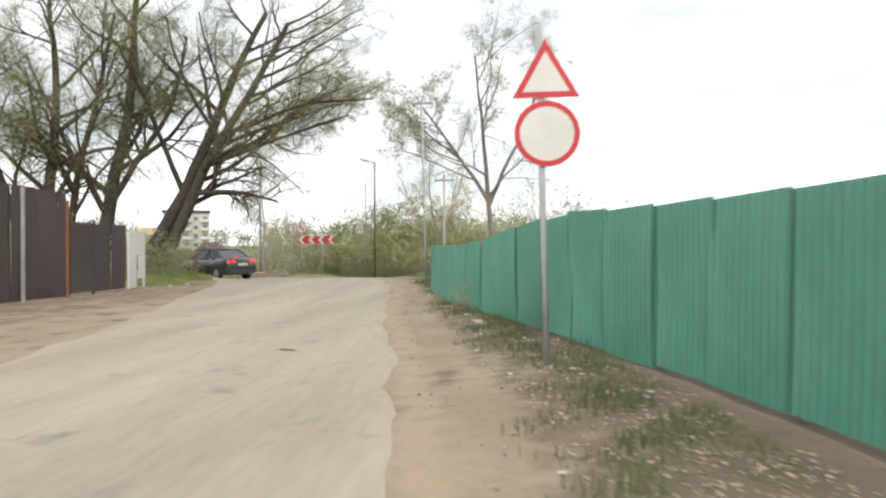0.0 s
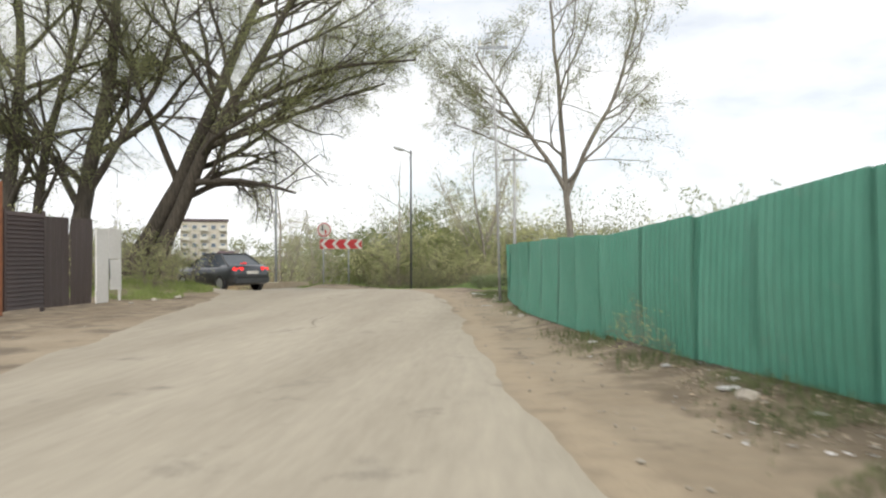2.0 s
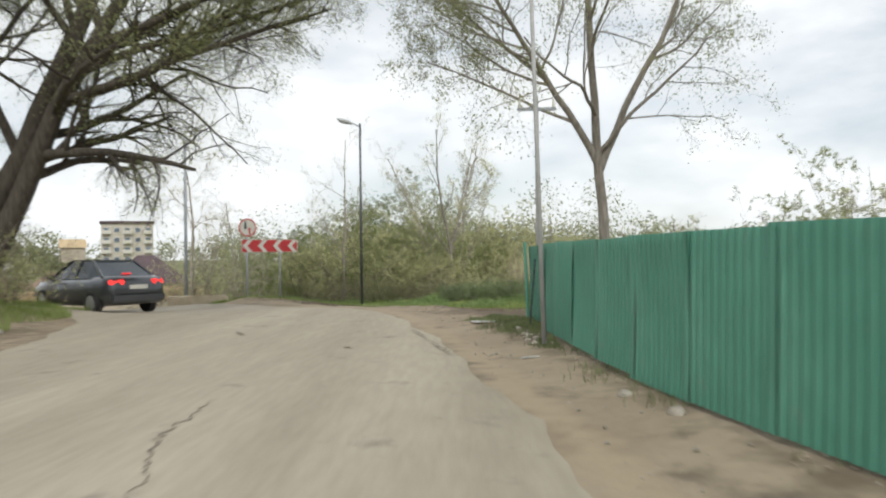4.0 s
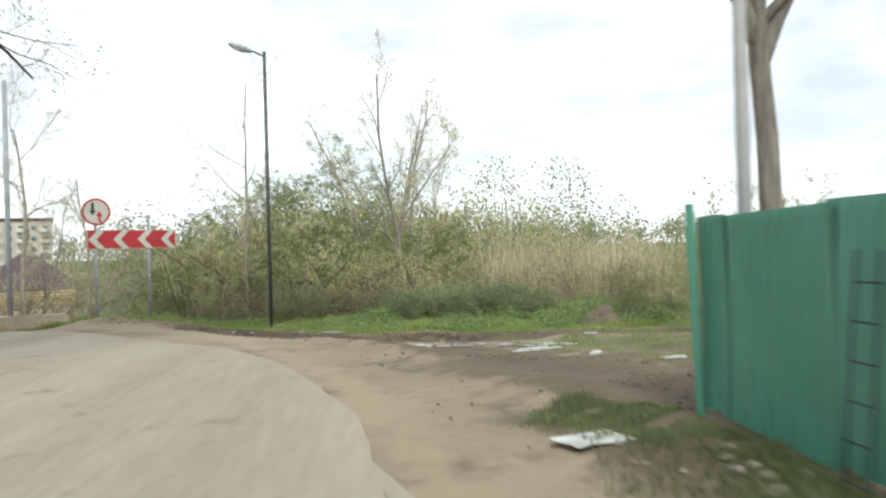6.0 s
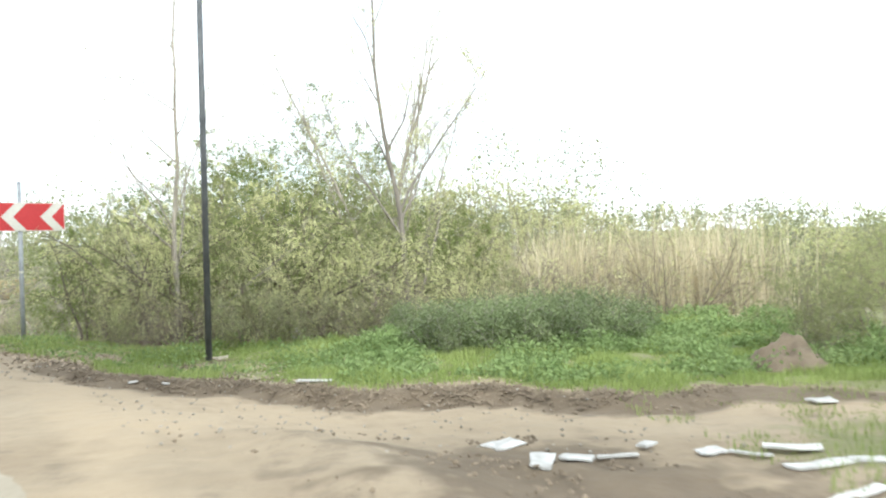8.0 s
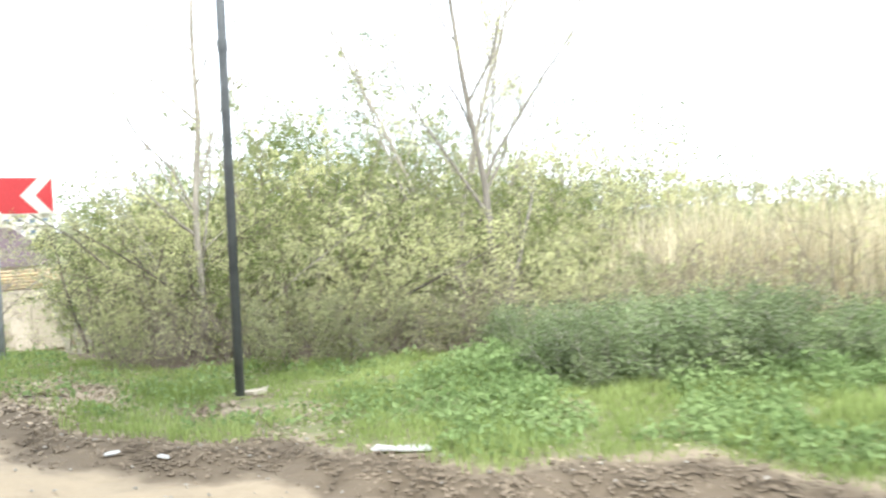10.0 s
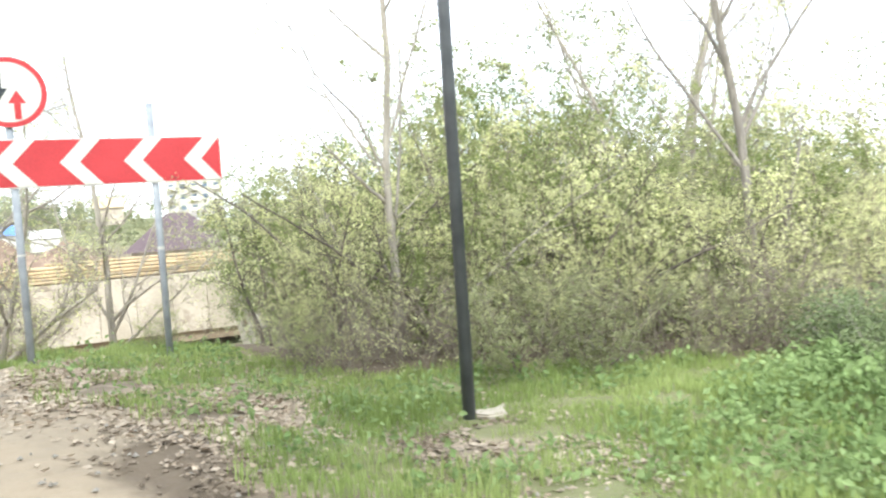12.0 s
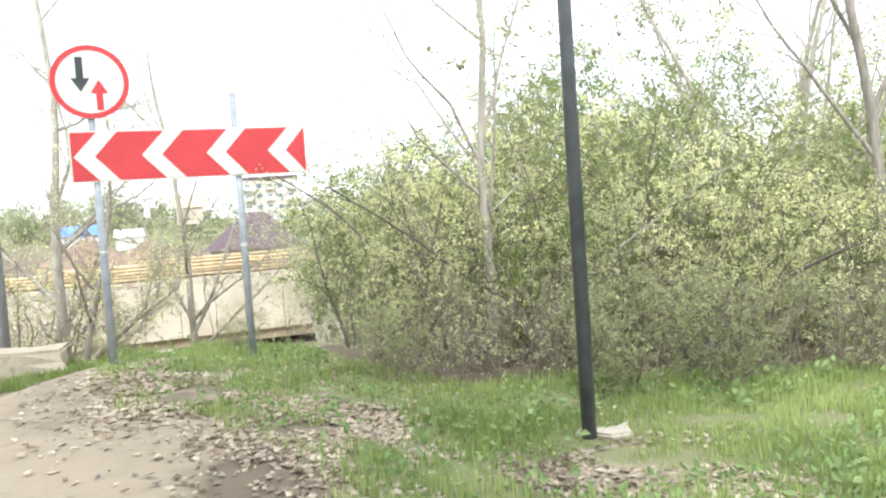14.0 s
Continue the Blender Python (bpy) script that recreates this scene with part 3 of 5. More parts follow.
brown_fence()
louvre_gate()
plain_gate()
white_gate()


# ---- posts, lamps and signs ----
def post_mesh(a, b, r0, r1=None, sides=14):
    return rod(bmesh.new(), a, b, r0, r1, sides)


def street_lamp(x, y, top, label, side, mat, r=0.042, head=True):
    z = hz(x, y)
    lamp = thing("street_lamp", label, "street lamp", Matrix.Translation((x, y, z)))
    h = top - z
    part("pole", post_mesh((0, 0, -0.2), (0, 0, h), r * 1.08, r * 0.88), mat, lamp, smooth=True)
    part("collar", post_mesh((0, 0, h * 0.53), (0, 0, h * 0.53 + 0.10), r * 1.15), mat, lamp)
    if head:
        s = Vector((*side, 0)).normalized()
        part("arm", post_mesh((0, 0, h - 0.12), tuple(s * 0.32 + Vector((0, 0, h + 0.02))), 0.022), mat, lamp)
        bm = bmesh.new()
        bmesh.ops.create_uvsphere(bm, u_segments=16, v_segments=10, radius=0.5)
        bmesh.ops.scale(bm, vec=(0.62, 0.24, 0.16), verts=bm.verts)
        turn = Matrix.Translation(s * 0.55 + Vector((0, 0, h + 0.07))) @ Matrix.Rotation(math.atan2(s.y, s.x), 4, "Z") @ pose(0, 0, 0, 0, -16, 0)
        bmesh.ops.transform(bm, matrix=turn, verts=bm.verts)
        hd = part("head", bm, M_LAMP, lamp, "grey lamp head", smooth=True)
        bm = bmesh.new()
        bmesh.ops.create_uvsphere(bm, u_segments=14, v_segments=8, radius=0.5)
        bmesh.ops.scale(bm, vec=(0.44, 0.19, 0.12), verts=bm.verts)
        bmesh.ops.transform(bm, matrix=turn @ Matrix.Translation((0.02, 0, -0.04)), verts=bm.verts)
        g = part("diffuser", bm, M_GLASS_LAMP, hd, smooth=True)
    return lamp


street_lamp(-4.12, 39.44, 6.34, "slim black steel street lamp with a grey head", (-1.0, -0.25), M_POLE_BLACK, 0.045)
street_lamp(-11.75, 43.0, 6.5, "plain grey steel street pole without a visible lamp", (-1, 0), M_STEEL, 0.07, False)


def utility_pole(x, y, top, r, lean, label):
    z = hz(x, y)
    p = thing("utility_pole", label, "pole", Matrix.Translation((x, y, z)))
    part("shaft", post_mesh((0, 0, -0.3), (lean, 0, top - z), r, r * 0.7), M_POLE_GREY, p, smooth=True)
    part("crossarm", boxed(0.7, 0.05, 0.06, Matrix.Translation((lean, 0, top - z - 0.25)), 0.005), M_STEEL, p)
    for k in (-0.3, 0.3):
        part("insulator", post_mesh((lean + k, 0, top - z - 0.22), (lean + k, 0, top - z - 0.08), 0.03, 0.02, 8), M_WHITE, p)
    return p


utility_pole(0.33, 21.57, 6.5, 0.034, -0.15, "pale grey steel utility pole leaning before the green fence")
utility_pole(0.68, 25.2, 4.3, 0.05, 0.0, "short grey post behind the green fence")

# chevron board: along U, facing F
U = Vector((0.834, 0.5518, 0))
F = Vector((0.5518, -0.834, 0))
BOARD0 = Vector((-8.877, 40.907, 1.727))
BOARD_M = Matrix.Translation(BOARD0) @ Matrix(((U.x, -F.x, 0, 0), (U.y, -F.y, 0, 0), (0, 0, 1, 0), (0, 0, 0, 1)))


def prism(bm, outline, y0, y1):
    """A flat plate of that x, z outline between two depths."""
    lo = [bm.verts.new((x, y0, z)) for x, z in outline]
    hi = [bm.verts.new((x, y1, z)) for x, z in outline]
    bm.faces.new(lo)
    bm.faces.new(hi[::-1])
    for i in range(len(lo)):
        j = (i + 1) % len(lo)
        bm.faces.new((lo[i], hi[i], hi[j], lo[j]))
    return bm


def chevron_sign():
    sign = thing("chevron_sign", "long red and white chevron board on two grey steel posts", "road sign", BOARD_M)
    part("border", prism(bmesh.new(), ((0, 0), (2.25, 0), (2.25, 0.49), (0, 0.49)), 0.0, 0.012), M_WHITE, sign, "white plate edge")
    part("board", prism(bmesh.new(), ((0.015, 0.013), (2.235, 0.013), (2.235, 0.477), (0.015, 0.477)), -0.004, 0.0), M_RED, sign, "red reflective field")
    for k in range(4):
        t = 0.035 + 0.605 * k
        out = ((t, 0.245), (t + 0.215, 0.477), (t + 0.395, 0.477), (t + 0.185, 0.245), (t + 0.395, 0.013), (t + 0.215, 0.013))
        out = [(min(x, 2.235), z) for x, z in out]
        bm = bmesh.new()
        half = prism(bm, (out[0], out[3], out[2], out[1]), -0.008, -0.004)
        prism(half, (out[0], out[5], out[4], out[3]), -0.008, -0.004)
        part("chevron", bm, M_WHITE, sign)
    for x, top in ((0.215, 0.62), (1.545, 0.85)):
        w = BOARD_M @ Vector((x, 0.05, 0))
        foot = hz(w.x, w.y) - 0.15 - BOARD0.z
        post = part("post", post_mesh((x, 0.05, foot), (x, 0.05, top), 0.036, sides=16), M_STEEL, sign, "galvanised steel post", smooth=True)
        for z in (0.12, 0.38):
            part("clamp", boxed(0.11, 0.03, 0.035, Matrix.Translation((x, 0.028, z)), 0.004), M_STEEL, post)
        part("tape_band", post_mesh((x, 0.05, -0.68 if x < 1 else -0.72), (x, 0.05, -0.66 if x < 1 else -0.685), 0.0385, sides=16), M_WHITE, post)
    return sign


def disc(bm, r, y0, y1, cx=0, cz=0, sides=48):
    return prism(bm, [(cx + r * math.cos(2 * math.pi * k / sides), cz + r * math.sin(2 * math.pi * k / sides)) for k in range(sides)], y0, y1)


def ring(bm, r0, r1, y0, y1, sides=48):
    rows = []
    for r, y in ((r0, y0), (r1, y0), (r1, y1), (r0, y1)):
        rows.append([bm.verts.new((r * math.cos(2 * math.pi * k / sides), y, r * math.sin(2 * math.pi * k / sides))) for k in range(sides)])
    for a in range(4):
        for k in range(sides):
            j = (k + 1) % sides
            bm.faces.new((rows[a][k], rows[a][j], rows[(a + 1) % 4][j], rows[(a + 1) % 4][k]))
    return bm


def priority_sign():
    """Round sign: a black arrow down, a red arrow up, a red rim."""
    c = BOARD_M @ Vector((0.235, 0.0, 0.955))
    m = BOARD_M.copy()
    m.translation = c
    sign = thing("round_sign", "round white sign with red rim, black and red arrows", "road sign", m)
    part("plate", disc(bmesh.new(), 0.35, -0.002, 0.012), M_WHITE, sign)
    part("rim", ring(bmesh.new(), 0.298, 0.348, -0.006, -0.002), M_RED, sign, "red rim")

    def arrow(cx, base, tip, shaft, wide, head):
        d = 1 if tip > base else -1
        return ((cx - shaft, base), (cx + shaft, base), (cx + shaft, tip - d * head), (cx + wide, tip - d * head), (cx, tip), (cx - wide, tip - d * head), (cx - shaft, tip - d * head))
    part("arrow", prism(bmesh.new(), arrow(-0.085, 0.235, -0.095, 0.032, 0.082, 0.13), -0.006, -0.002), M_BLACK, sign, "black arrow pointing down")
    part("arrow", prism(bmesh.new(), arrow(0.075, -0.27, 0.02, 0.03, 0.08, 0.13), -0.006, -0.002), M_RED, sign, "red arrow pointing up")
    part("bracket", boxed(0.12, 0.04, 0.05, Matrix.Translation((-0.02, 0.032, -0.28)), 0.004), M_STEEL, sign)
    return sign


def verge_sign():
    x, y = 3.05, 4.95
    z = hz(x, y)
    sign = thing("sign_post", "pale sign post with a triangular and a round sign", "road sign", Matrix.Translation((x, y, z)) @ pose(0, 0, 0, 0, -1.2, 2))
    part("pole", post_mesh((0, 0, -0.2), (0, 0, 4.0 - z), 0.034, sides=14), M_POLE_GREY, sign, smooth=True)
    tri = lambda s: ((-s / 2, -s * 0.289), (s / 2, -s * 0.289), (0, s * 0.577))
    up = Matrix.Translation((0.06, -0.05, 3.42 - z))
    bm = prism(bmesh.new(), tri(0.72), 0, 0.012)
    bmesh.ops.transform(bm, matrix=up, verts=bm.verts)
    plate = part("triangle_plate", bm, M_RED, sign, "red-edged triangular plate")
    bm = prism(bmesh.new(), tri(0.50), -0.004, 0)
    bmesh.ops.transform(bm, matrix=up, verts=bm.verts)
    part("field", bm, M_WHITE, plate)
    low = Matrix.Translation((0.06, -0.05, 2.83 - z))
    bm = disc(bmesh.new(), 0.35, 0, 0.012)
    bmesh.ops.transform(bm, matrix=low, verts=bm.verts)
    plate = part("round_plate", bm, M_WHITE, sign, "round white plate")
    bm = ring(bmesh.new(), 0.29, 0.348, -0.004, 0)
    bmesh.ops.transform(bm, matrix=low, verts=bm.verts)
    part("rim", bm, M_RED, plate)
    return sign


chevron_sign()
priority_sign()
verge_sign()


def concrete_block(x, y, turn):
    z = hz(x, y)
    b = thing("concrete_block", "chipped weathered concrete block at the roadside", "concrete block", Matrix.Translation((x, y, z)) @ pose(0, 0, 0, 0, 0, turn))
    bm = boxed(2.3, 0.5, 0.66, Matrix.Translation((0, 0, 0.09)), 0.03)
    bmesh.ops.subdivide_edges(bm, edges=bm.edges, cuts=5, use_grid_fill=True)
    for v in bm.verts:
        v.co += Vector((noise.noise(v.co * 2.3), noise.noise(v.co * 2.3 + Vector((5, 0, 0))), noise.noise(v.co * 2.3 + Vector((0, 7, 0))))) * 0.05
        chip = max(0.0, v.co.x - 0.75) * max(0.0, 0.6 + noise.noise(v.co * 7.0))
        v.co += Vector((-0.22 * chip, 0.25 * chip if v.co.y < 0 else 0.0, -0.10 * chip if v.co.z > 0.1 else 0.0))
    part("body", bm, M_SANDY, b)
    return b


concrete_block(-10.58, 41.0, 30)


def rebar_ladder():
    t = thing("rebar_ladder", "narrow dark rebar ladder leaning on the green fence", "ladder")
    y = 23.6
    x = float(np.interp(y, GREEN_LINE[:, 1], GREEN_LINE[:, 0])) - 0.06
    z = hz(x, y)
    for k in (0, 0.16):
        part("rail", rod(bmesh.new(), (x - 0.10, y + k, z - 0.03), (x, y + k + 0.02, z + 1.05), 0.007, sides=6), M_BLACK, t)
    for k in range(6):
        f = (k + 0.6) / 6.4
        part("rung", rod(bmesh.new(), (x - 0.10 * (1 - f), y - 0.01, z + 1.05 * f), (x - 0.10 * (1 - f), y + 0.19, z + 1.05 * f), 0.005, sides=6), M_BLACK, t)
    return t


rebar_ladder()


# ---- plants ----
def tubes(lines):
    """Tapered tubes along polylines [(points, radii, sides)], as one vertex and quad list."""
    vs, fs, o = [], [], 0
    for pts, rad, k in lines:
        p = np.asarray(pts)
        d = np.gradient(p, axis=0)
        d /= np.linalg.norm(d, axis=1)[:, None] + 1e-9
        ref = np.array((0.31, 0.95, 0.1)) if abs(d[0, 2]) > 0.7 else np.array((0.1, 0.2, 0.97))
        u = np.cross(d, ref)
        u /= np.linalg.norm(u, axis=1)[:, None] + 1e-9
        w = np.cross(d, u)
        a = np.arange(k) * 2 * np.pi / k
        ring_pts = p[:, None] + np.asarray(rad)[:, None, None] * (np.cos(a)[None, :, None] * u[:, None] + np.sin(a)[None, :, None] * w[:, None])
        vs.append(ring_pts.reshape(-1, 3))
        n = len(p)
        i = np.arange(n - 1)[:, None] * k + np.arange(k)[None]
        j = np.arange(n - 1)[:, None] * k + (np.arange(k)[None] + 1) % k
        fs.append((np.stack([i, j, j + k, i + k], -1) + o).reshape(-1, 4))
        o += n * k
    return np.concatenate(vs), np.concatenate(fs)


def leaves(points, size, rng, spread=0.0, droop=0.3, slim=0.5):
    """A folded four-cornered leaf at each point."""
    p = np.asarray(points)
    n = len(p)
    p = p + rng.normal(0, spread, (n, 3)) if spread else p
    d = rng.normal(0, 1, (n, 3))
    d[:, 2] -= droop
    d /= np.linalg.norm(d, axis=1)[:, None]
    s = np.cross(d, rng.normal(0, 1, (n, 3)))
    s /= np.linalg.norm(s, axis=1)[:, None] + 1e-9
    q = np.cross(d, s)
    ln = size * rng.uniform(0.6, 1.3, n)[:, None]
    wd = ln * slim * 0.5
    v = np.stack([p, p + d * ln * 0.5 + s * wd + q * wd * 0.4, p + d * ln, p + d * ln * 0.5 - s * wd + q * wd * 0.4], 1).reshape(-1, 3)
    return v, np.arange(n * 4).reshape(-1, 4)


def limb(rng, start, way, length, r0, r1, segs, wander, lift):
    pts, d = [np.array(start, float)], np.array(way, float)
    d /= np.linalg.norm(d)
    for k in range(segs):
        d = d + rng.normal(0, wander, 3) + np.array((0, 0, lift))
        d /= np.linalg.norm(d)
        pts.append(pts[-1] + d * length / segs)
    return np.array(pts), np.linspace(r0, r1, segs + 1)


def branching(rng, stems, levels):
    """stems: [(points, radii, sides)]. levels: dicts of count, from_, length, angle, wander, lift, segs, taper. Returns the lines level by level."""
    out = [list(stems)]
    for lv in levels:
        made = []
        for pts, rad, _ in out[-1]:
            total = np.linalg.norm(np.diff(pts, axis=0), axis=1).sum()
            count = max(1, int(round(lv["count"] * rng.uniform(0.75, 1.25))))
            for k in range(count):
                f = lv["from_"] + (1 - lv["from_"]) * (k + rng.uniform(0, 1)) / count
                i = min(int(f * (len(pts) - 1)), len(pts) - 2)
                g = f * (len(pts) - 1) - i
                at = pts[i] * (1 - g) + pts[i + 1] * g
                r = rad[i] * (1 - g) + rad[i + 1] * g
                d = pts[i + 1] - pts[i]
                d = d / (np.linalg.norm(d) + 1e-9)
                side = np.cross(d, rng.normal(0, 1, 3))
                side /= np.linalg.norm(side) + 1e-9
                an = radians(lv["angle"]) * rng.uniform(0.7, 1.3)
                way = d * math.cos(an) + side * math.sin(an)
                way[2] = max(way[2], lv["rise"])
                ln = lv["length"] * total * rng.uniform(0.6, 1.2) * (1.15 - 0.5 * f)
                made.append((*limb(rng, at, way, ln, max(r * lv["taper"], 0.003), max(r * lv["taper"] * 0.3, 0.002), lv["segs"], lv["wander"], lv["lift"]), lv["sides"]))
        out.append(made)
    return out


def plant(name, label, category, m, lines, wood, leaf, leaf_size, per_twig, rng, spread=0.12, slim=0.5, droop=0.3, group="", wood_label="", bunch=1):
    tree = thing(name, label, category, m, group)
    v, f = tubes([ln for lv in lines[:2] for ln in lv])
    part("trunk", sheet_mesh("trunk", v, f, wood, True), wood, tree, wood_label)
    v, f = tubes([ln for lv in lines[2:] for ln in lv])
    part("bough", sheet_mesh("bough", v, f, wood, True), wood, tree)["kind"] = "stuff"
    pts = []
    lens = np.array([np.linalg.norm(np.diff(p, axis=0), axis=1).sum() for p, _, _ in lines[-1]])
    wish = np.clip(lens / lens.mean(), 0.1, 2.2) * per_twig
    for (p, _, _), want in zip(lines[-1], wish):
        count = int(want + rng.uniform())
        if not count:
            continue
        t = rng.uniform(0.4, 1.0, count) * (len(p) - 1)
        i = np.minimum(t.astype(int), len(p) - 2)
        pts.append(p[i] + (p[i + 1] - p[i]) * (t - i)[:, None])
    pts = np.concatenate(pts)
    if bunch > 1:
        pts = np.repeat(pts + rng.normal(0, spread * 0.5, pts.shape), bunch, 0) + rng.normal(0, leaf_size * (0.45 if bunch < 10 else 0.9), (len(pts) * bunch, 3))
    v, f = leaves(pts, leaf_size, rng, 0.0 if bunch > 1 else spread, droop, slim)
    part("crown", sheet_mesh("crown", v, f, leaf), leaf, tree, "thin young leaves")["kind"] = "stuff"
    return tree


def level(count, from_, length, angle, wander, lift, segs, taper, sides, rise=-1.0):
    return dict(rise=rise, count=count, from_=from_, length=length, angle=angle, wander=wander, lift=lift, segs=segs, taper=taper, sides=sides)


def big_tree(seed, label, x, y, stems, wood, leaf, counts=(7, 6, 6, 5), leaf_size=0.10, per_twig=4, spread=0.15, low=0.25, reach=0.55, sag=0.01, angle=48, lift=0.03):
    rng = np.random.default_rng(seed)
    base = []
    for s in stems:
        start = s[0]
        if len(start) == 2:
            pts = base[start[0]][0]
            at = start[1] * (len(pts) - 1)
            start = pts[int(at)] + (pts[int(at) + 1] - pts[int(at)]) * (at - int(at))
        base.append((*limb(rng, start, s[1], s[2], s[3], s[3] * 0.28, 12, 0.055, s[4]), 12))
    lines = branching(rng, base, [
        level(counts[0], low, reach, angle, 0.11, lift, 9, 0.55, 6, 0.35),
        level(counts[1], 0.2, 0.54, 46, 0.15, sag, 7, 0.55, 5),
        level(counts[2], 0.18, 0.50, 44, 0.18, -0.01, 3, 0.55, 3),
        level(counts[3], 0.15, 0.55, 42, 0.22, -0.03, 1, 0.6, 3)])
    z = hz(x, y)
    for ln, s in zip(base, stems):
        ln[0][0, 2] -= 0.3 if len(s[0]) == 3 and s[0][2] == 0 else 0.0
    return plant("tree", label, "tree", Matrix.Translation((x, y, z)), lines, wood, leaf, leaf_size, per_twig, rng, spread)


big_tree(21, "old leaning tree with two dark mossy trunks and thin young leaves", -13.3, 30.0,
         [((0, 0, 0), (0.46, -0.10, 1.0), 13.0, 0.36, 0.012), ((0.9, -0.2, 0), (0.56, -0.05, 1.0), 12.5, 0.30, 0.012),
          ((1, 0.44), (1.0, -0.1, 0.25), 6.6, 0.11, -0.008), ((1, 0.56), (1.0, -0.3, 0.28), 7.0, 0.11, -0.01), ((1, 0.5), (0.9, 0.4, 0.55), 6.0, 0.11, 0.0), ((0, 0.32), (-0.3, -0.4, 1.0), 7.5, 0.13, 0.02)], M_BARK, M_LEAF, (12, 7, 6, 5), 0.045, 9, 0.14, 0.26, 0.46, -0.005, 54)
big_tree(22, "tall dark trunk behind the brown fence with sparse new leaves", -14.2, 28.4,
         [((0, 0, 0), (0.20, 0, 1.0), 13.5, 0.34, 0.02), ((0, 0.24), (0.7, 0, 1.0), 8, 0.15, 0.02), ((0, 0.2), (-0.6, -0.1, 1.0), 8, 0.14, 0.02)], M_BARK_DARK, M_LEAF, (12, 7, 6, 5), 0.05, 11, 0.14, 0.2, 0.46, -0.02, 54)
big_tree(23, "spreading multi-stemmed tree behind the brown fence, barely in leaf", -16.4, 28.0,
         [((0, 0, 0), (0.05, 0, 1.0), 12.5, 0.30, 0.03), ((-0.3, 0, 0), (-0.40, 0, 1.0), 10.5, 0.22, 0.03), ((0.3, 0.2, 0), (0.25, 0, 1.0), 11.5, 0.20, 0.03)], M_BARK_DARK, M_LEAF, (11, 7, 6, 5), 0.05, 11, 0.14, 0.2, 0.5, 0.0, 54)
big_tree(24, "tree with a forked trunk behind the green fence, new leaves opening", 2.6, 28.2,
         [((0, 0, 0), (-0.16, 0, 1.0), 9.0, 0.13, 0.01), ((0, 0.33), (0.32, 0, 1.0), 6.0, 0.09, 0.02), ((0, 0.35), (-0.55, -0.15, 1.0), 5.2, 0.085, 0.02),
          ((2, 0.2), (-1.0, -0.2, 0.34), 3.4, 0.04, 0.0), ((2, 0.4), (-0.8, -0.1, 0.6), 3.2, 0.045, 0.01)], M_BARK_TREE, M_LEAF, (9, 6, 5, 5), 0.05, 6, 0.12, 0.36, 0.48, -0.01, 54)
# slender trees of the thicket
big_tree(26, "slender pale-barked tree rising out of the brush", -5.1, 42.5,
         [((0, 0, 0), (-0.02, 0.02, 1.0), 6.6, 0.052, 0.03), ((-0.16, 0.05, 0), (-0.05, 0.05, 1.0), 3.6, 0.03, 0.03), ((0, 0.3), (-0.75, 0.1, 1.0), 2.6, 0.018, 0.0), ((-0.1, 0, 0), (-0.55, 0.2, 1.0), 3.0, 0.016, -0.02), ((0.1, 0, 0), (0.6, 0.1, 1.0), 3.0, 0.018, -0.02), ((0, 0.36), (0.5, 0, 1.0), 2.4, 0.018, 0.0)], M_BARK_PALE, M_LEAF_PALE, (7, 4, 3, 3), 0.04, 1.6, 0.04, 0.2, 0.3)
big_tree(27, "tall pale tree with upright catkin-laden branches", -1.3, 48.8,
         [((0, 0, 0), (-0.16, 0, 1.0), 8.2, 0.06, 0.02), ((0.1, 0, 0), (0.0, 0.1, 1.0), 8.6, 0.07, 0.02), ((0.2, 0, 0), (0.16, 0, 1.0), 8.3, 0.06, 0.02), ((0.2, 0.1, 0), (0.30, -0.1, 1.0), 7.4, 0.05, 0.02), ((0.3, 0.1, 0), (0.44, 0.1, 1.0), 6.6, 0.04, 0.02), ((0, 0.1, 0), (-0.30, -0.1, 1.0), 7.2, 0.045, 0.02)],
         M_BARK_PALE, M_LEAF_PALE, (11, 5, 3, 2), 0.06, 2.6, 0.05, 0.38, 0.25, 0.05, 30, 0.07)
big_tree(29, "slender forked tree with a few pale leaf tufts", -0.75, 44.4,
         [((0, 0, 0), (-0.03, 0, 1.0), 7.6, 0.075, 0.02), ((0, 0.04), (0.55, 0.1, 1.0), 2.6, 0.05, 0.02), ((0, 0.08), (-0.9, 0, 0.7), 1.7, 0.03, 0.02), ((0, 0.28), (-0.7, 0, 1.0), 3.4, 0.03, 0.03), ((0, 0.35), (0.45, 0, 1.0), 3.6, 0.03, 0.03)], M_BARK_TREE, M_LEAF_PALE, (7, 5, 4, 3), 0.05, 2.2, 0.06, 0.3, 0.3, 0.02, 38, 0.05)
big_tree(30, "bare grey-brown tree by the concrete block", -11.9, 44.3,
         [((0, 0, 0), (-0.12, 0, 1.0), 6.5, 0.09, 0.02), ((0.2, 0, 0), (0.30, 0, 1.0), 4.0, 0.05, 0.02), ((0.1, 0, 0), (0.75, 0, 0.8), 2.4, 0.06, 0.01)], M_BARK_PALE, M_LEAF_PALE, (9, 7, 5, 4), 0.04, 2, 0.05, 0.1, 0.42)
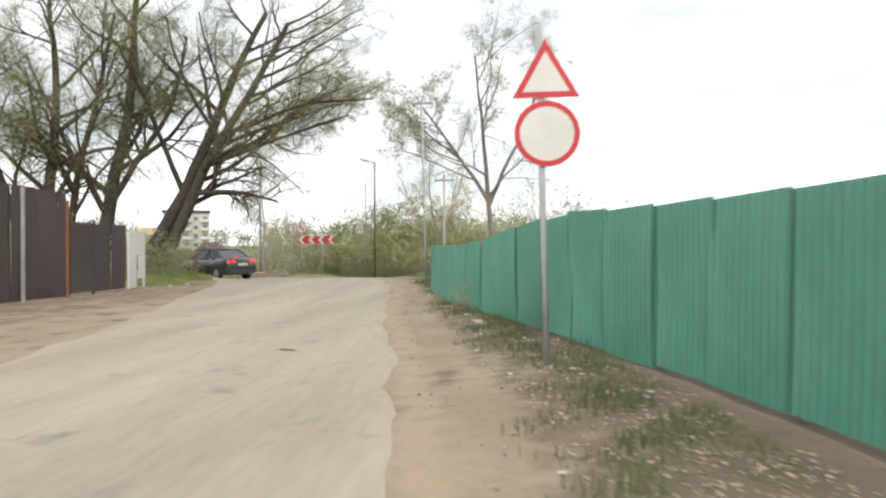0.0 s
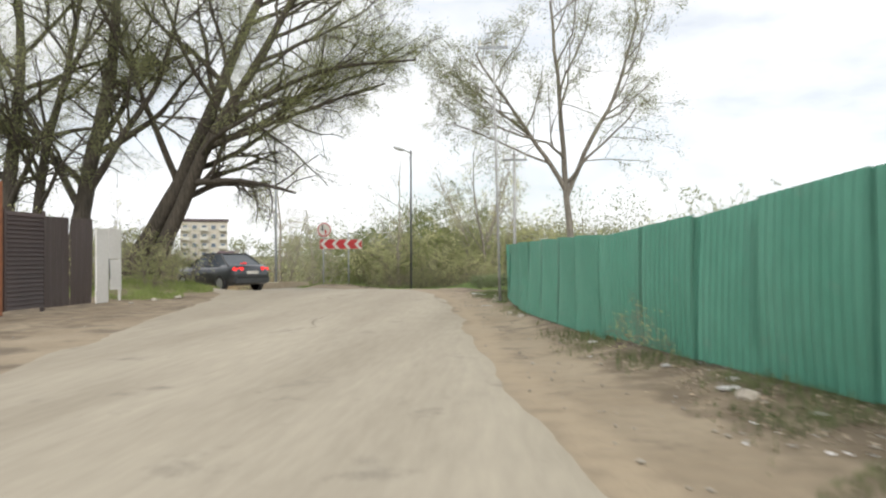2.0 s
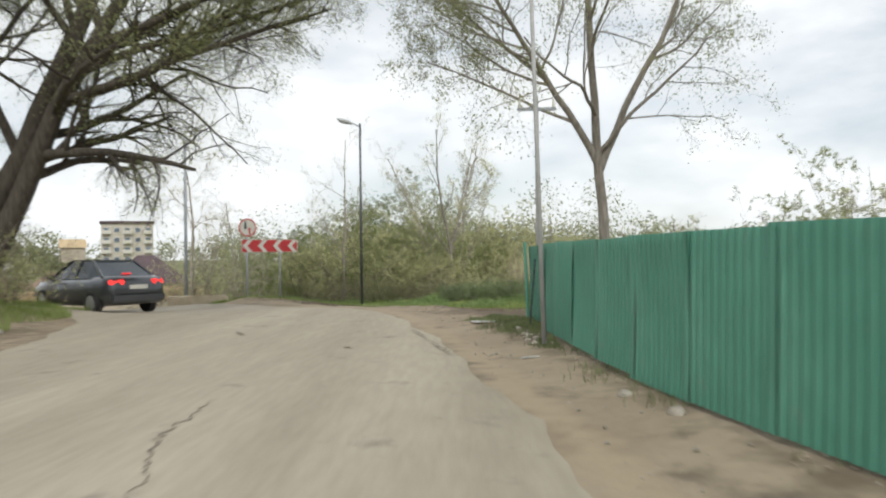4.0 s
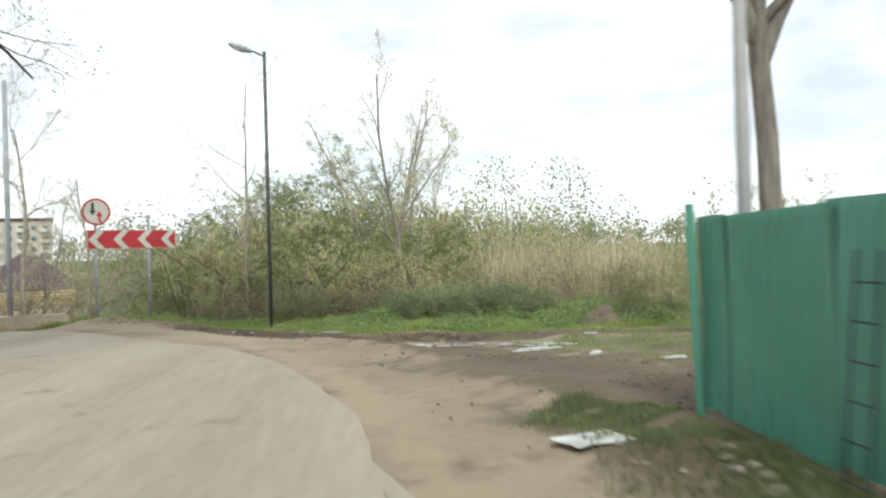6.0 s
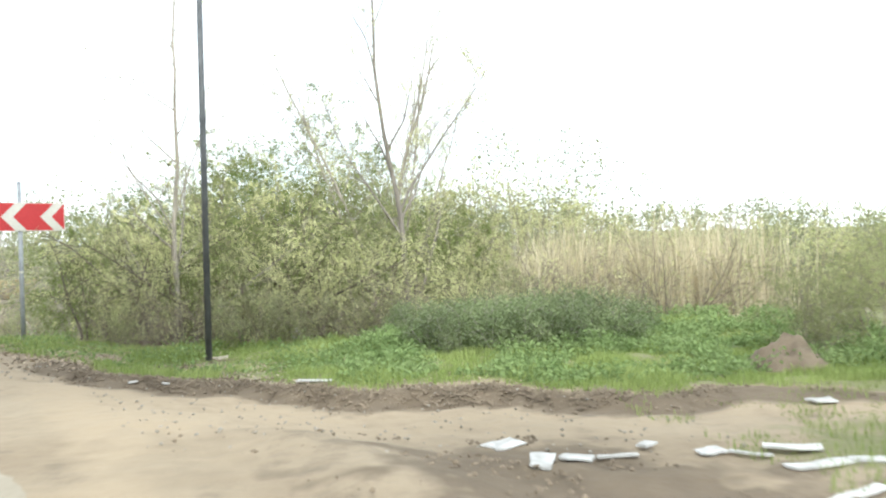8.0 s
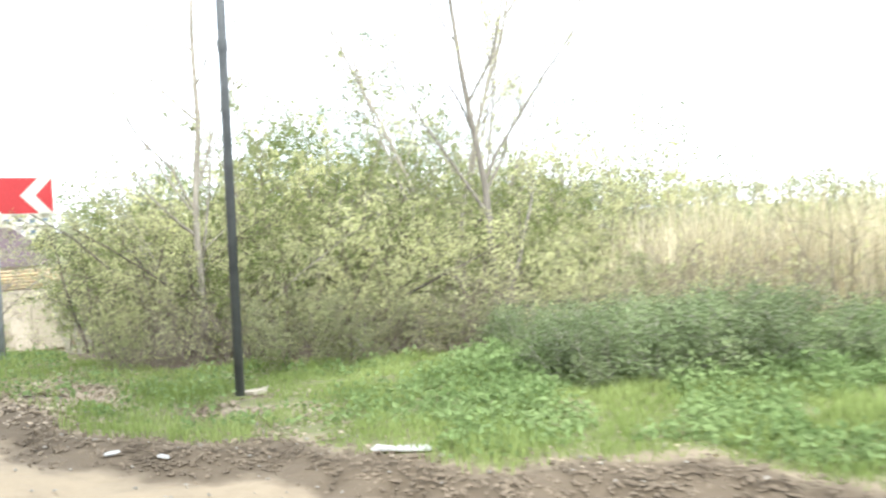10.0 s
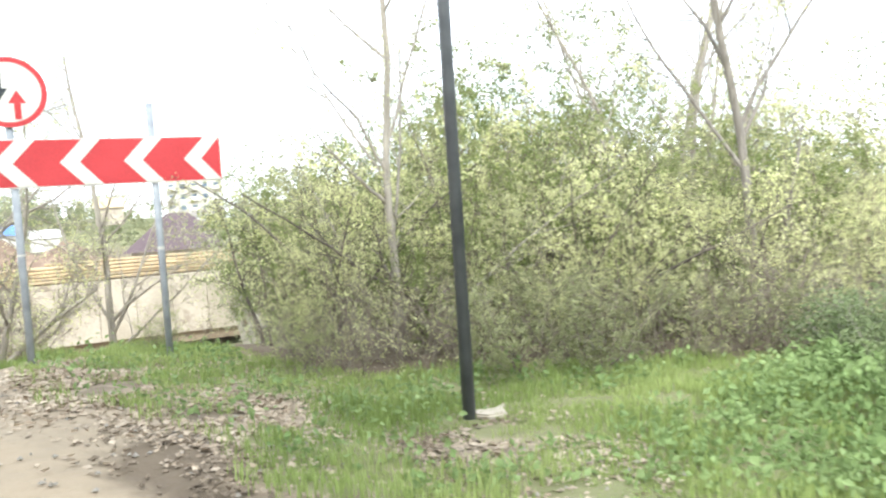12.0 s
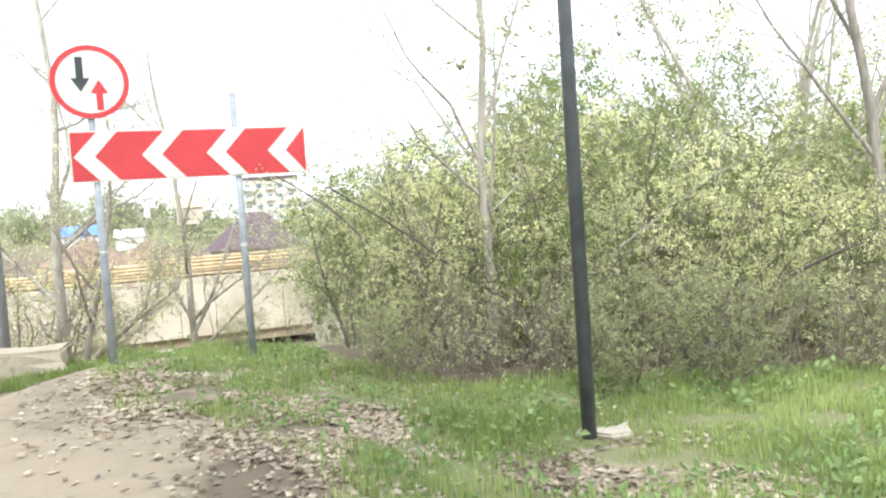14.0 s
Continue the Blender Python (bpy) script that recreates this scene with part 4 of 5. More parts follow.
big_tree(36, "thin bare sapling behind the chevron board", -10.3, 45.2,
         [((0, 0, 0), (0.02, 0, 1.0), 5.0, 0.06, 0.02), ((0, 0.12), (0.6, 0, 1.0), 2.8, 0.03, 0.02), ((0, 0.16), (-0.5, 0, 1.0), 2.6, 0.028, 0.02), ((0, 0.06), (0.9, 0, 0.6), 2.4, 0.025, 0.02)], M_BARK_PALE, M_LEAF_PALE, (8, 5, 4, 3), 0.035, 1.2, 0.05, 0.15, 0.36)
# long dark stems that arch out of the brush
for seed, x, y, way, long in ((61, -2.3, 45.2, (-0.8, 0, 1.0), 2.9), (62, -4.3, 42.6, (-0.75, 0, 1.0), 3.2), (63, -6.0, 42.2, (0.5, 0.1, 1.0), 2.6), (64, -3.4, 42.0, (0.8, 0, 0.7), 2.8), (65, -2.6, 42.6, (-0.9, 0.1, 0.9), 2.6), (66, -5.6, 43.6, (-0.7, 0, 1.0), 3.4), (67, -1.6, 42.4, (0.9, 0, 0.6), 2.2), (68, -7.2, 43.6, (-0.5, 0, 1.0), 2.2)):
    big_tree(seed, "long dark arching stem with small pale leaves", x, y,
             [((0, 0, 0), way, long, 0.026, -0.035), ((0.05, 0.05, 0), (way[0] * 0.4, 0.2, 1.0), long * 0.8, 0.018, -0.02)], M_STEM_DARK, M_LEAF_PALE, (6, 4, 3, 3), 0.042, 2.6, 0.04, 0.25, 0.34, -0.02, 50, 0.0)


def shrub_lines(rng, stems, tall, lean, r=0.03, counts=(6, 6, 5), wander=0.10):
    base = []
    for _ in range(stems):
        a = rng.uniform(0, 2 * math.pi)
        f = rng.uniform(0.2, 1.0)
        base.append((*limb(rng, (0.3 * math.cos(a), 0.3 * math.sin(a), -0.15), (lean * f * math.cos(a), lean * f * math.sin(a), 1), tall * rng.uniform(0.8, 1.05) * (1.08 - 0.3 * f * f), r * rng.uniform(0.5, 1.1), 0.005, 8, wander, 0.0), 5))
    return branching(rng, base, [level(counts[0], 0.08, 0.45, 52, 0.16, 0.01, 5, 0.55, 4), level(counts[1], 0.12, 0.5, 48, 0.2, 0.0, 2, 0.6, 3), level(counts[2], 0.1, 0.5, 45, 0.2, 0.0, 1, 0.7, 3)])


SHRUBS = {
    "pale": (31, 12, 3.7, 0.62, M_STEM, M_LEAF_PALE, 0.046, 2.5, (6, 4, 3), 7, "pale yellow-green flowering shrub in a dense thicket"),
    "fresh": (32, 12, 4.0, 0.58, M_STEM, M_LEAF_GREEN, 0.047, 2.7, (6, 4, 3), 7, "bright green bushy shrub in a dense thicket"),
    "mixed": (33, 12, 3.4, 0.66, M_STEM, M_LEAF, 0.046, 2.5, (6, 4, 3), 7, "olive green shrub with arching twigs"),
    "blossom": (37, 8, 3.6, 0.85, M_STEM_DARK, M_LEAF_PALE, 0.038, 1.0, (6, 5, 3), 16, "shrub with clusters of pale opening leaves on arching dark stems"),
    "bud": (38, 8, 3.2, 0.75, M_STEM_DARK, M_LEAF_GREEN, 0.042, 1.4, (6, 5, 3), 12, "shrub with fresh green leaves and dark stems"),
    "bare": (34, 9, 1.8, 1.0, M_STEM, M_LEAF_PALE, 0.036, 0.4, (6, 5, 2), 5, "tangle of bare grey-brown twigs with few leaves"),
    "ivy": (39, 9, 1.5, 0.95, M_STEM, M_LEAF_DULL, 0.040, 1.5, (6, 5, 2), 8, "brush of grey twigs overgrown with dull green leaves"),
    "wood": (40, 10, 5.0, 0.50, M_STEM, M_LEAF_GREEN, 0.05, 3.0, (8, 5, 3), 11, "tall green shrub at the back of the thicket"),
    "low": (35, 14, 0.85, 1.1, M_TWIG, M_LEAF_DARK, 0.042, 10, (6, 5, 3), 1, "low dark green bramble on the verge"),
}
FIRST = {}


def shrub(kind, x, y, scale, turn, dz=0.0):
    seed, stems, tall, lean, wood, leaf, size, per, counts, bunch, label = SHRUBS[kind]
    m = Matrix.Translation((x, y, hz(x, y) + dz)) @ pose(0, 0, 0, 0, 0, turn)
    if kind not in FIRST:
        rng = np.random.default_rng(seed)
        lines = shrub_lines(rng, stems, tall, lean, 0.017 if kind in ("bare", "ivy", "low") else 0.022, counts)
        FIRST[kind] = plant("shrub", label, "shrub", m, lines, wood, leaf, size, per, rng, 0.07, 0.6, 0.1, "shrubs of the thicket", bunch=bunch)
        FIRST[kind].scale = (scale,) * 3
        return FIRST[kind]
    ob = copy_thing(FIRST[kind], m)
    ob.scale = (scale,) * 3
    return ob


def brush_line(x):
    """Where the thicket begins behind the verge."""
    return float(np.interp(x, BRUSH_X, BRUSH_Y))


def thicket():
    rng = np.random.default_rng(41)
    # row, depth behind the edge of the thicket, step, from x, to x, height in metres, share of the skyline's swell
    rows = (("brush", 0.3, 0.55, -6.1, 4.0, 0.95, 0.0), ("scrub", 1.1, 0.75, -6.4, 2.0, 1.45, 0.2), ("near", 2.0, 1.1, -6.6, 0.9, 1.95, 0.5), ("mid", 3.7, 1.25, -7.1, 1.3, 2.7, 0.8), ("tall", 6.2, 1.4, -8.3, 1.6, 3.9, 1.0), ("far", 11.0, 1.7, -10.0, 24.0, 5.6, 0.7))
    for row, back, step, x, end, tall, swell in rows:
        while x < end:
            y = brush_line(x) + back + rng.uniform(-0.4, 0.4)
            rise = float(np.interp(x, (-9, -7, -5.5, -4, -2.6, -1.5, 1, 3, 6, 10), (0.78, 0.76, 0.98, 1.1, 1.02, 0.9, 0.9, 0.9, 0.85, 0.5)))
            want = tall * (1 - swell + swell * rise) * rng.uniform(0.85, 1.15)
            pick = rng.uniform()
            if row == "brush":
                kind = "bare" if pick < 0.75 else "ivy"
            elif row == "scrub":
                kind = "bare" if pick < 0.45 else ("ivy" if pick < 0.7 else "blossom")
            elif row == "near":
                kind = "blossom" if pick < 0.55 else ("bud" if pick < 0.9 else "bare")
            elif row == "mid":
                kind = "bud" if pick < 0.45 else ("blossom" if pick < 0.75 else "fresh")
            elif row == "far":
                kind = "wood" if x < -3 + 1.5 * pick else ("pale" if pick < 0.6 else "mixed")
                want *= 1.0 if x < -2 else 0.8
            else:
                kind = "fresh" if pick < (0.55 if x < 1 else 0.2) else ("pale" if pick < 0.8 else "mixed")
            shrub(kind, x, y, want / SHRUBS[kind][2], float(rng.uniform(0, 360)))
            x += step * rng.uniform(0.75, 1.25)
    for x, y, s in ((1.6, 43.2, 0.9), (2.6, 42.9, 1.1), (3.5, 43.4, 0.9), (4.6, 43.0, 1.2), (5.8, 43.6, 1.0), (7.2, 44.2, 1.2)):
        shrub("bare", x, y, s, x * 77)
    for x, y, s in ((-0.6, 38.9, 0.8), (0.2, 38.9, 0.95), (1.0, 39.1, 0.95), (1.9, 39.3, 0.9), (0.6, 39.9, 0.95), (-0.2, 39.8, 0.9), (-0.9, 40.3, 0.8), (1.5, 40.2, 0.9)):
        shrub("low", x, y, s, x * 77)
    for x, y, s in ((-10.9, 27.2, 0.4), (-11.2, 29.3, 0.45), (-12.0, 26.2, 0.4), (3.5, 36.6, 0.36), (4.1, 37.2, 0.32), (5.4, 38.0, 0.4), (7.0, 39.5, 0.5), (-9.9, 42.6, 0.14), (-8.1, 42.6, 0.16), (-5.9, 40.9, 0.2)):
        shrub("mixed", x, y, s, x * 77)
    for x, y, s in ((-12.6, 29.0, 1.5), (-13.4, 30.6, 1.6), (-14.2, 27.4, 1.7), (-12.6, 43.9, 1.2), (-13.6, 45.2, 1.5), (-13.2, 44.3, 1.5), (-11.9, 44.6, 0.9), (-9.0, 44.9, 0.5), (-11.2, 28.2, 1.0), (-11.6, 31.0, 1.0), (-13.3, 26.6, 1.3), (3.4, 24.6, 1.0), (3.6, 19, 1.0), (3.4, 27.6, 0.9), (4.6, 28.6, 1.1), (2.05, 11.4, 0.4)):
        shrub("bare", x, y, s, x * 77)
    for x, y, s in ((5.6, 25.8, 0.6), (6.0, 24, 0.75), (-16.5, 24.5, 0.7), (-17.5, 31, 0.9), (-16, 33, 0.8), (5.2, 33.5, 0.7)):
        shrub("mixed", x, y, s, x * 77)


thicket()


def clump_tree(rng, x, y, z, tall, wide, count, size):
    """A far tree: thin sticks and an uneven cloud of leafy clumps."""
    n = 18
    way = rng.normal(0, 1, (n, 3))
    way *= (rng.uniform(0.1, 1, n) ** 0.4 / np.linalg.norm(way, axis=1))[:, None]
    lumps = way * np.array((wide * 0.36, wide * 0.36, tall * 0.34)) + np.array((x, y, z + tall * 0.52))
    k = rng.integers(0, n, count)
    puff = rng.normal(0, 1, (count, 3))
    puff *= (rng.uniform(0, 1, count) ** 0.4 / np.linalg.norm(puff, axis=1))[:, None]
    p = lumps[k] + puff * np.array((wide * 0.16, wide * 0.16, tall * 0.12))
    p[:, 2] = np.maximum(p[:, 2], z + 0.1)
    lines = []
    root = np.array((x, y, z - 0.3))
    for lump in lumps[:4]:
        mid = root * 0.5 + lump * 0.5 + np.array((0, 0, tall * 0.05))
        lines.append((np.array((root, mid, root * 0.12 + lump * 0.88)), (0.012 * tall, 0.007 * tall, 0.002 * tall), 4))
    return p, lines


def far_woods():
    rng = np.random.default_rng(51)
    spots = []
    for _ in range(150):
        x, y = rng.uniform(-30, 34), rng.uniform(66, 92)
        if x > -3.7 - 0.45 * (y - 34.5) + 1.5 and not (2 < x < 13 and y < 64):
            spots.append((x, y, rng.uniform(12, 14.5) * (0.65 if x > 12 else 1.0), 1700, 0.17))
    for _ in range(360):
        x, y = rng.uniform(-170, 110), rng.uniform(115, 260)
        d = abs(x - (-3.7 - 0.494 * (y - 34.5)))
        if not (-100 < x < -45 and y < 165) and not (-92 < x < -58 and y < 195):
            spots.append((x, y, rng.uniform(6, 11), 100, 0.6))
    for _ in range(40):
        x, y = rng.uniform(-70, -34), rng.uniform(20, 75)
        if y < 40 - x * 0.2:
            spots.append((x, y, rng.uniform(5, 9), 300, 0.4))
    for _ in range(80):
        u, y = rng.uniform(0.5, 1.05), rng.uniform(152, 190)
        spots.append((-3.7 - u * (y - 34.5), y, rng.uniform(4.5, 6.8), 260, 0.5))
    for _ in range(9):
        u, y = rng.uniform(0.62, 1.0), rng.uniform(108, 136)
        spots.append((-3.7 - u * (y - 34.5), y, rng.uniform(1.5, 3.0), 120, 0.3))
    for _ in range(40):
        x, y = rng.uniform(22, 60), rng.uniform(50, 85)
        spots.append((x, y, rng.uniform(3.5, 5.5), 400, 0.2))
    vs, fs, lines, o = [], [], [], 0
    zs = height(np.array([s[0] for s in spots]), np.array([s[1] for s in spots]))
    for (x, y, tall, count, size), z in zip(spots, zs):
        z = z - (1.8 if x < -55 and 150 < y < 191 else 0.0)
        p, ln = clump_tree(rng, x, y, z, tall, tall * 0.8, count, size)
        v, f = leaves(p, size, rng, 0, 0.2, 0.7)
        vs.append(v)
        fs.append(f + o)
        o += len(v)
        lines += ln
    woods = thing("far_woods", "hazy spring woods with olive young foliage", "woods", kind="stuff")
    part("foliage", sheet_mesh("foliage", np.concatenate(vs), np.concatenate(fs), M_WOODS), M_WOODS, woods)["kind"] = "stuff"
    v, f = tubes(lines)
    part("trunk_mass", sheet_mesh("trunk_mass", v, f, M_TWIG), M_TWIG, woods)["kind"] = "stuff"


far_woods()


def blades(points, tall, wide, rng, lean=0.35):
    p = np.asarray(points)
    n = len(p)
    if tall < 1:
        tall = tall * np.clip(np.array([0.75 + 1.1 * noise.noise(Vector((a * 1.4, b * 1.4, 2))) + 0.5 * noise.noise(Vector((a * 5, b * 5, 4))) for a, b in p[:, :2]]), 0.3, 1.6)
    a = rng.uniform(0, 2 * np.pi, n)
    d = np.c_[np.cos(a), np.sin(a), np.zeros(n)]
    s = np.c_[-np.sin(a), np.cos(a), np.zeros(n)]
    h = (tall * rng.uniform(0.5, 1.2, n))[:, None]
    w = wide * rng.uniform(0.6, 1.3, n)[:, None]
    up = np.array((0, 0, 1.0))
    b = rng.uniform(0.1, 1.0, n)[:, None] * lean
    mid = p + up * h * 0.6 + d * h * b * 0.35
    tip = p + up * h * (1 - 0.3 * b) + d * h * b
    v = np.stack([p - s * w, p + s * w, mid + s * w * 0.8, mid - s * w * 0.8, tip], 1).reshape(-1, 3)
    i = np.arange(n)[:, None] * 5
    f = np.concatenate([i + np.array((0, 1, 2, 3)), i + np.array((3, 2, 4, 4))], 0)
    return v, f


def blade_mesh(name, v, f, mat):
    quads, tris = f[:len(f) // 2], f[len(f) // 2:, :3]
    three = np.concatenate([quads[:, (0, 1, 2)], quads[:, (0, 2, 3)], tris])
    return sheet_mesh(name, v, three, mat)


def scatter(rng, count, x0, x1, y0, y1, keep, patch=0.0, size=1.2):
    x, y = rng.uniform(x0, x1, count), rng.uniform(y0, y1, count)
    deep = inland(x, y)
    ok = keep(x, y, beyond_right(x, deep))
    x, y = x[ok], y[ok]
    if patch:
        k = np.array([noise.noise(Vector((a * size, b * size, 8))) for a, b in zip(x, y)]) > -patch
        x, y = x[k], y[k]
    return np.c_[x, y, height(x, y) - 0.015]


def grasses():
    rng = np.random.default_rng(61)
    chance = lambda x: rng.uniform(0, 1, len(x))
    verge = lambda x, y, r: (grass_depth(x, y) > 0) & (y < np.interp(x, BRUSH_X, BRUSH_Y) + 0.25) & (chance(x) < 1 - 1.5 * litter_cover(x, y)) & (chance(x) < 0.25 + 0.75 * smoothstep(grass_depth(x, y), 0, 0.5))
    sets = [
        ("verge_grass", scatter(rng, 230000, -9.8, 4.5, 35.2, 44, verge, 0.55, 1.7), 0.125, 0.0042, "fresh green grass on the roadside verge"),
        ("verge_grass", scatter(rng, 26000, -9.8, -5.0, 38, 43.5, lambda x, y, r: (grass_depth(x, y) > 0.1) & (y < np.interp(x, BRUSH_X, BRUSH_Y)) & (litter_cover(x, y) > 0.3), -0.12, 1.3), 0.12, 0.004, "tufts of grass among the old leaves"),
        ("verge_grass", scatter(rng, 9000, -10.7, -8.9, 40.1, 41.8, lambda x, y, r: y > 40.35 + 0.4 * (x + 10.0) * (x > -10.0) + 0.15 * np.sin(x * 5), 0.2, 1.5), 0.14, 0.0045, "tufts of grass at the foot of the concrete block"),
        ("verge_grass", scatter(rng, 40000, 0.6, 12, 27, 38, lambda x, y, r: r > 3.5 + 0.5 * np.sin(y * 1.3), 0.05), 0.10, 0.004, "fresh green grass beside the dirt track"),
        ("verge_grass", scatter(rng, 120000, -0.8, 6, 0, 26, lambda x, y, r: (chance(x) < smoothstep(r + 0.2 * np.sin(y * 1.1) + 0.12 * np.sin(y * 3.7), 0.85, 1.5)) & (r < 2.3), 0.16), 0.12, 0.0042, "dull green weeds and grass tufts at the foot of the fence"),
        ("verge_grass", scatter(rng, 60000, -0.8, 0.6, 20.5, 26.6, lambda x, y, r: (rng.uniform(0, 1, len(x)) < smoothstep(r + 0.25 * np.sin(y * 3), 1.0, 1.7)) & (x < 0.5), 0.3, 2.4), 0.085, 0.004, "patch of green weeds at the fence corner"),
        ("verge_grass", scatter(rng, 30000, -14.5, -9.4, 24.6, 32.5, lambda x, y, r: x < -9.6 + 0.3 * np.sin(y * 2) - 0.25 * np.clip(y - 28, 0, 9), 0.2), 0.2, 0.004, "long grass on the bank under the trees"),
    ]
    for name, p, tall, wide, label in sets:
        v, f = blades(p, tall, wide, rng)
        tagged(part(name, blade_mesh(name, v, f, M_WEEDY if "weeds" in label else M_GRASS), M_GRASS), label, "grass", kind="stuff")
    p = scatter(rng, 36000, -9, 6, 36, 43, lambda x, y, r: (grass_depth(x, y) > 0.35) & (chance(x) < np.clip(0.14 + smoothstep(x, -3.4, -1.6), 0, 1)) & (y < np.interp(x, BRUSH_X, BRUSH_Y)), 0.12, 0.9)
    lush = np.array([noise.noise(Vector((a * 1.1, b * 1.1, 5))) for a, b in p[:, :2]]) + 0.5
    p[:, 2] += rng.uniform(0.02, 0.30, len(p)) * np.clip(lush, 0.15, 1) * (0.5 + 0.5 * smoothstep(grass_depth(p[:, 0], p[:, 1]), 0.5, 2.2))
    v, f = leaves(np.repeat(p, 4, 0), 0.065, rng, 0.05, 0.2, 0.6)
    tagged(part("nettle_bed", sheet_mesh("nettle_bed", v, f, M_WEED), M_WEED), "bright green nettles and weeds below the thicket", "weeds", kind="stuff")
    p = scatter(rng, 30000, 0.4, 13, 43, 57, lambda x, y, r: (chance(x) < 0.8 * smoothstep(x - 0.2 * (y - 44), 0.8, 3.2)) & (chance(x) < 1 - smoothstep(x - 0.3 * (y - 48), 6.5, 10)), 0.1, 0.7)
    v, f = blades(p, 2.5, 0.011, rng, 0.4)
    tagged(part("reed_bed", blade_mesh("reed_bed", v, f, M_REED), M_REED), "tall dry straw-coloured reeds", "reeds", kind="stuff")


grasses()


def fallen_leaves():
    rng = np.random.default_rng(71)
    for count, size, box4, keep, label in (
            (21000, 0.062, (-9.2, -4.8, 37.8, 42.2), lambda x, y, r: rng.uniform(0, 1, len(x)) < 0.95 * litter_cover(x, y), "dry pale brown leaf litter below the chevron board"),
            (3200, 0.06, (-5.6, -2.9, 37.6, 39.6), lambda x, y, r: (rng.uniform(0, 1, len(x)) < np.exp(-((x + 4.0) / 0.75) ** 2 - ((y - 38.75) / 0.5) ** 2) + 0.12), "old leaves in the grass at the street lamp"),
            (3600, 0.05, (-8, 4, 36.4, 42), lambda x, y, r: (grass_depth(x, y) > -0.1) & (y < np.interp(x, BRUSH_X, BRUSH_Y) + 0.6), "scattered old leaves through the verge grass"),
            (9000, 0.04, (0, 5.5, -2, 16), lambda x, y, r: (r > 0.8) & (r < 2.4) & (rng.uniform(0, 1, len(x)) < smoothstep(r, 0.7, 1.6)), "dry leaves and scraps along the green fence")):
        p = scatter(rng, count * 3, *box4, keep, 0.3, 1.6)[:count]
        p[:, 2] += 0.012
        v, f = leaves(p, size, rng, 0, 0.0, 0.8)
        v = v.reshape(-1, 4, 3)
        v[..., 2] = v[:, :1, 2] + (v[..., 2] - v[:, :1, 2]) * 0.4
        tagged(part("leaf_litter", sheet_mesh("leaf_litter", v.reshape(-1, 3), f, M_DRY), M_DRY), label, "leaf litter", kind="stuff")
    for count, box4, keep in ((520, (-9.5, 1, 33, 41.5), lambda x, y, r: (r > 0.3) & (grass_depth(x, y) < 1.2)), (420, (-0.8, 5.5, -2, 25), lambda x, y, r: (r > 0.15) & (r < 2.2)), (160, (-10.3, -5, 6, 29), lambda x, y, r: r < -6.4)):
        p = scatter(rng, count * 6, *box4, keep)[:count]
        bm_v, bm_f, o = [], [], 0
        ico = np.array(((0, 0, 1), (0.9, 0, 0.1), (0, 0.9, 0.1), (-0.9, 0, 0.1), (0, -0.9, 0.1), (0, 0, -0.6)))
        fc = np.array(((0, 1, 2), (0, 2, 3), (0, 3, 4), (0, 4, 1), (5, 2, 1), (5, 3, 2), (5, 4, 3), (5, 1, 4)))
        for q in p:
            a = rng.uniform(0, 6.28)
            s = rng.uniform(0.01, 0.03)
            v = ico * np.array((1, rng.uniform(0.6, 1), rng.uniform(0.4, 0.8))) * s * rng.uniform(0.8, 1.2, (6, 1))
            bm_v.append(np.c_[v[:, 0] * math.cos(a) - v[:, 1] * math.sin(a), v[:, 0] * math.sin(a) + v[:, 1] * math.cos(a), v[:, 2]] + q + np.array((0, 0, 0.015)))
            bm_f.append(fc + o)
            o += 6
        tagged(part("gravel", sheet_mesh("gravel", np.concatenate(bm_v), np.concatenate(bm_f), M_STONE), M_STONE), "scattered pale stones on the dirt verge", "stones", kind="stuff")


fallen_leaves()


def earth_clods():
    """Lumps of churned earth along the muddy edge of the verge."""
    rng = np.random.default_rng(77)
    bank = scatter(rng, 40000, -5.5, 1.8, 35.2, 39.0, lambda x, y, r: rng.uniform(0, 1, len(x)) < np.exp(-((grass_depth(x, y) + 0.28) / 0.24) ** 2))[:1900]
    p = scatter(rng, 30000, -6.5, 5, 25, 39, lambda x, y, r: rng.uniform(0, 1, len(x)) < np.where(y < 34, np.exp(-((r - 2.6) / 0.6) ** 2) + 0.06 * (r > 0.5) * (r < 3.4), np.exp(-((grass_depth(x, y) + 0.25) / 0.3) ** 2)), 0.1, 1.1)[:2600]
    p = np.concatenate([p, bank])
    ico = np.array(((0, 0, 1), (0.9, 0, 0.1), (0, 0.9, 0.1), (-0.9, 0, 0.1), (0, -0.9, 0.1), (0, 0, -0.6)))
    fc = np.array(((0, 1, 2), (0, 2, 3), (0, 3, 4), (0, 4, 1), (5, 2, 1), (5, 3, 2), (5, 4, 3), (5, 1, 4)))
    n = len(p)
    a = rng.uniform(0, 6.28, n)[:, None]
    v = ico[None] * rng.uniform(0.007, 0.030, (n, 1, 1)) * rng.uniform(0.6, 1.3, (n, 6, 1)) * np.array((1.2, 1, 0.6))
    v = np.stack([v[..., 0] * np.cos(a) - v[..., 1] * np.sin(a), v[..., 0] * np.sin(a) + v[..., 1] * np.cos(a), v[..., 2]], -1) + p[:, None] + np.array((0, 0, 0.02))
    f = fc[None] + (np.arange(n) * 6)[:, None, None]
    tagged(part("earth_clods", sheet_mesh("earth_clods", v.reshape(-1, 3), f.reshape(-1, 3), M_CLOD), M_CLOD), "dark lumps of churned earth along the verge", "earth", kind="stuff")


earth_clods()


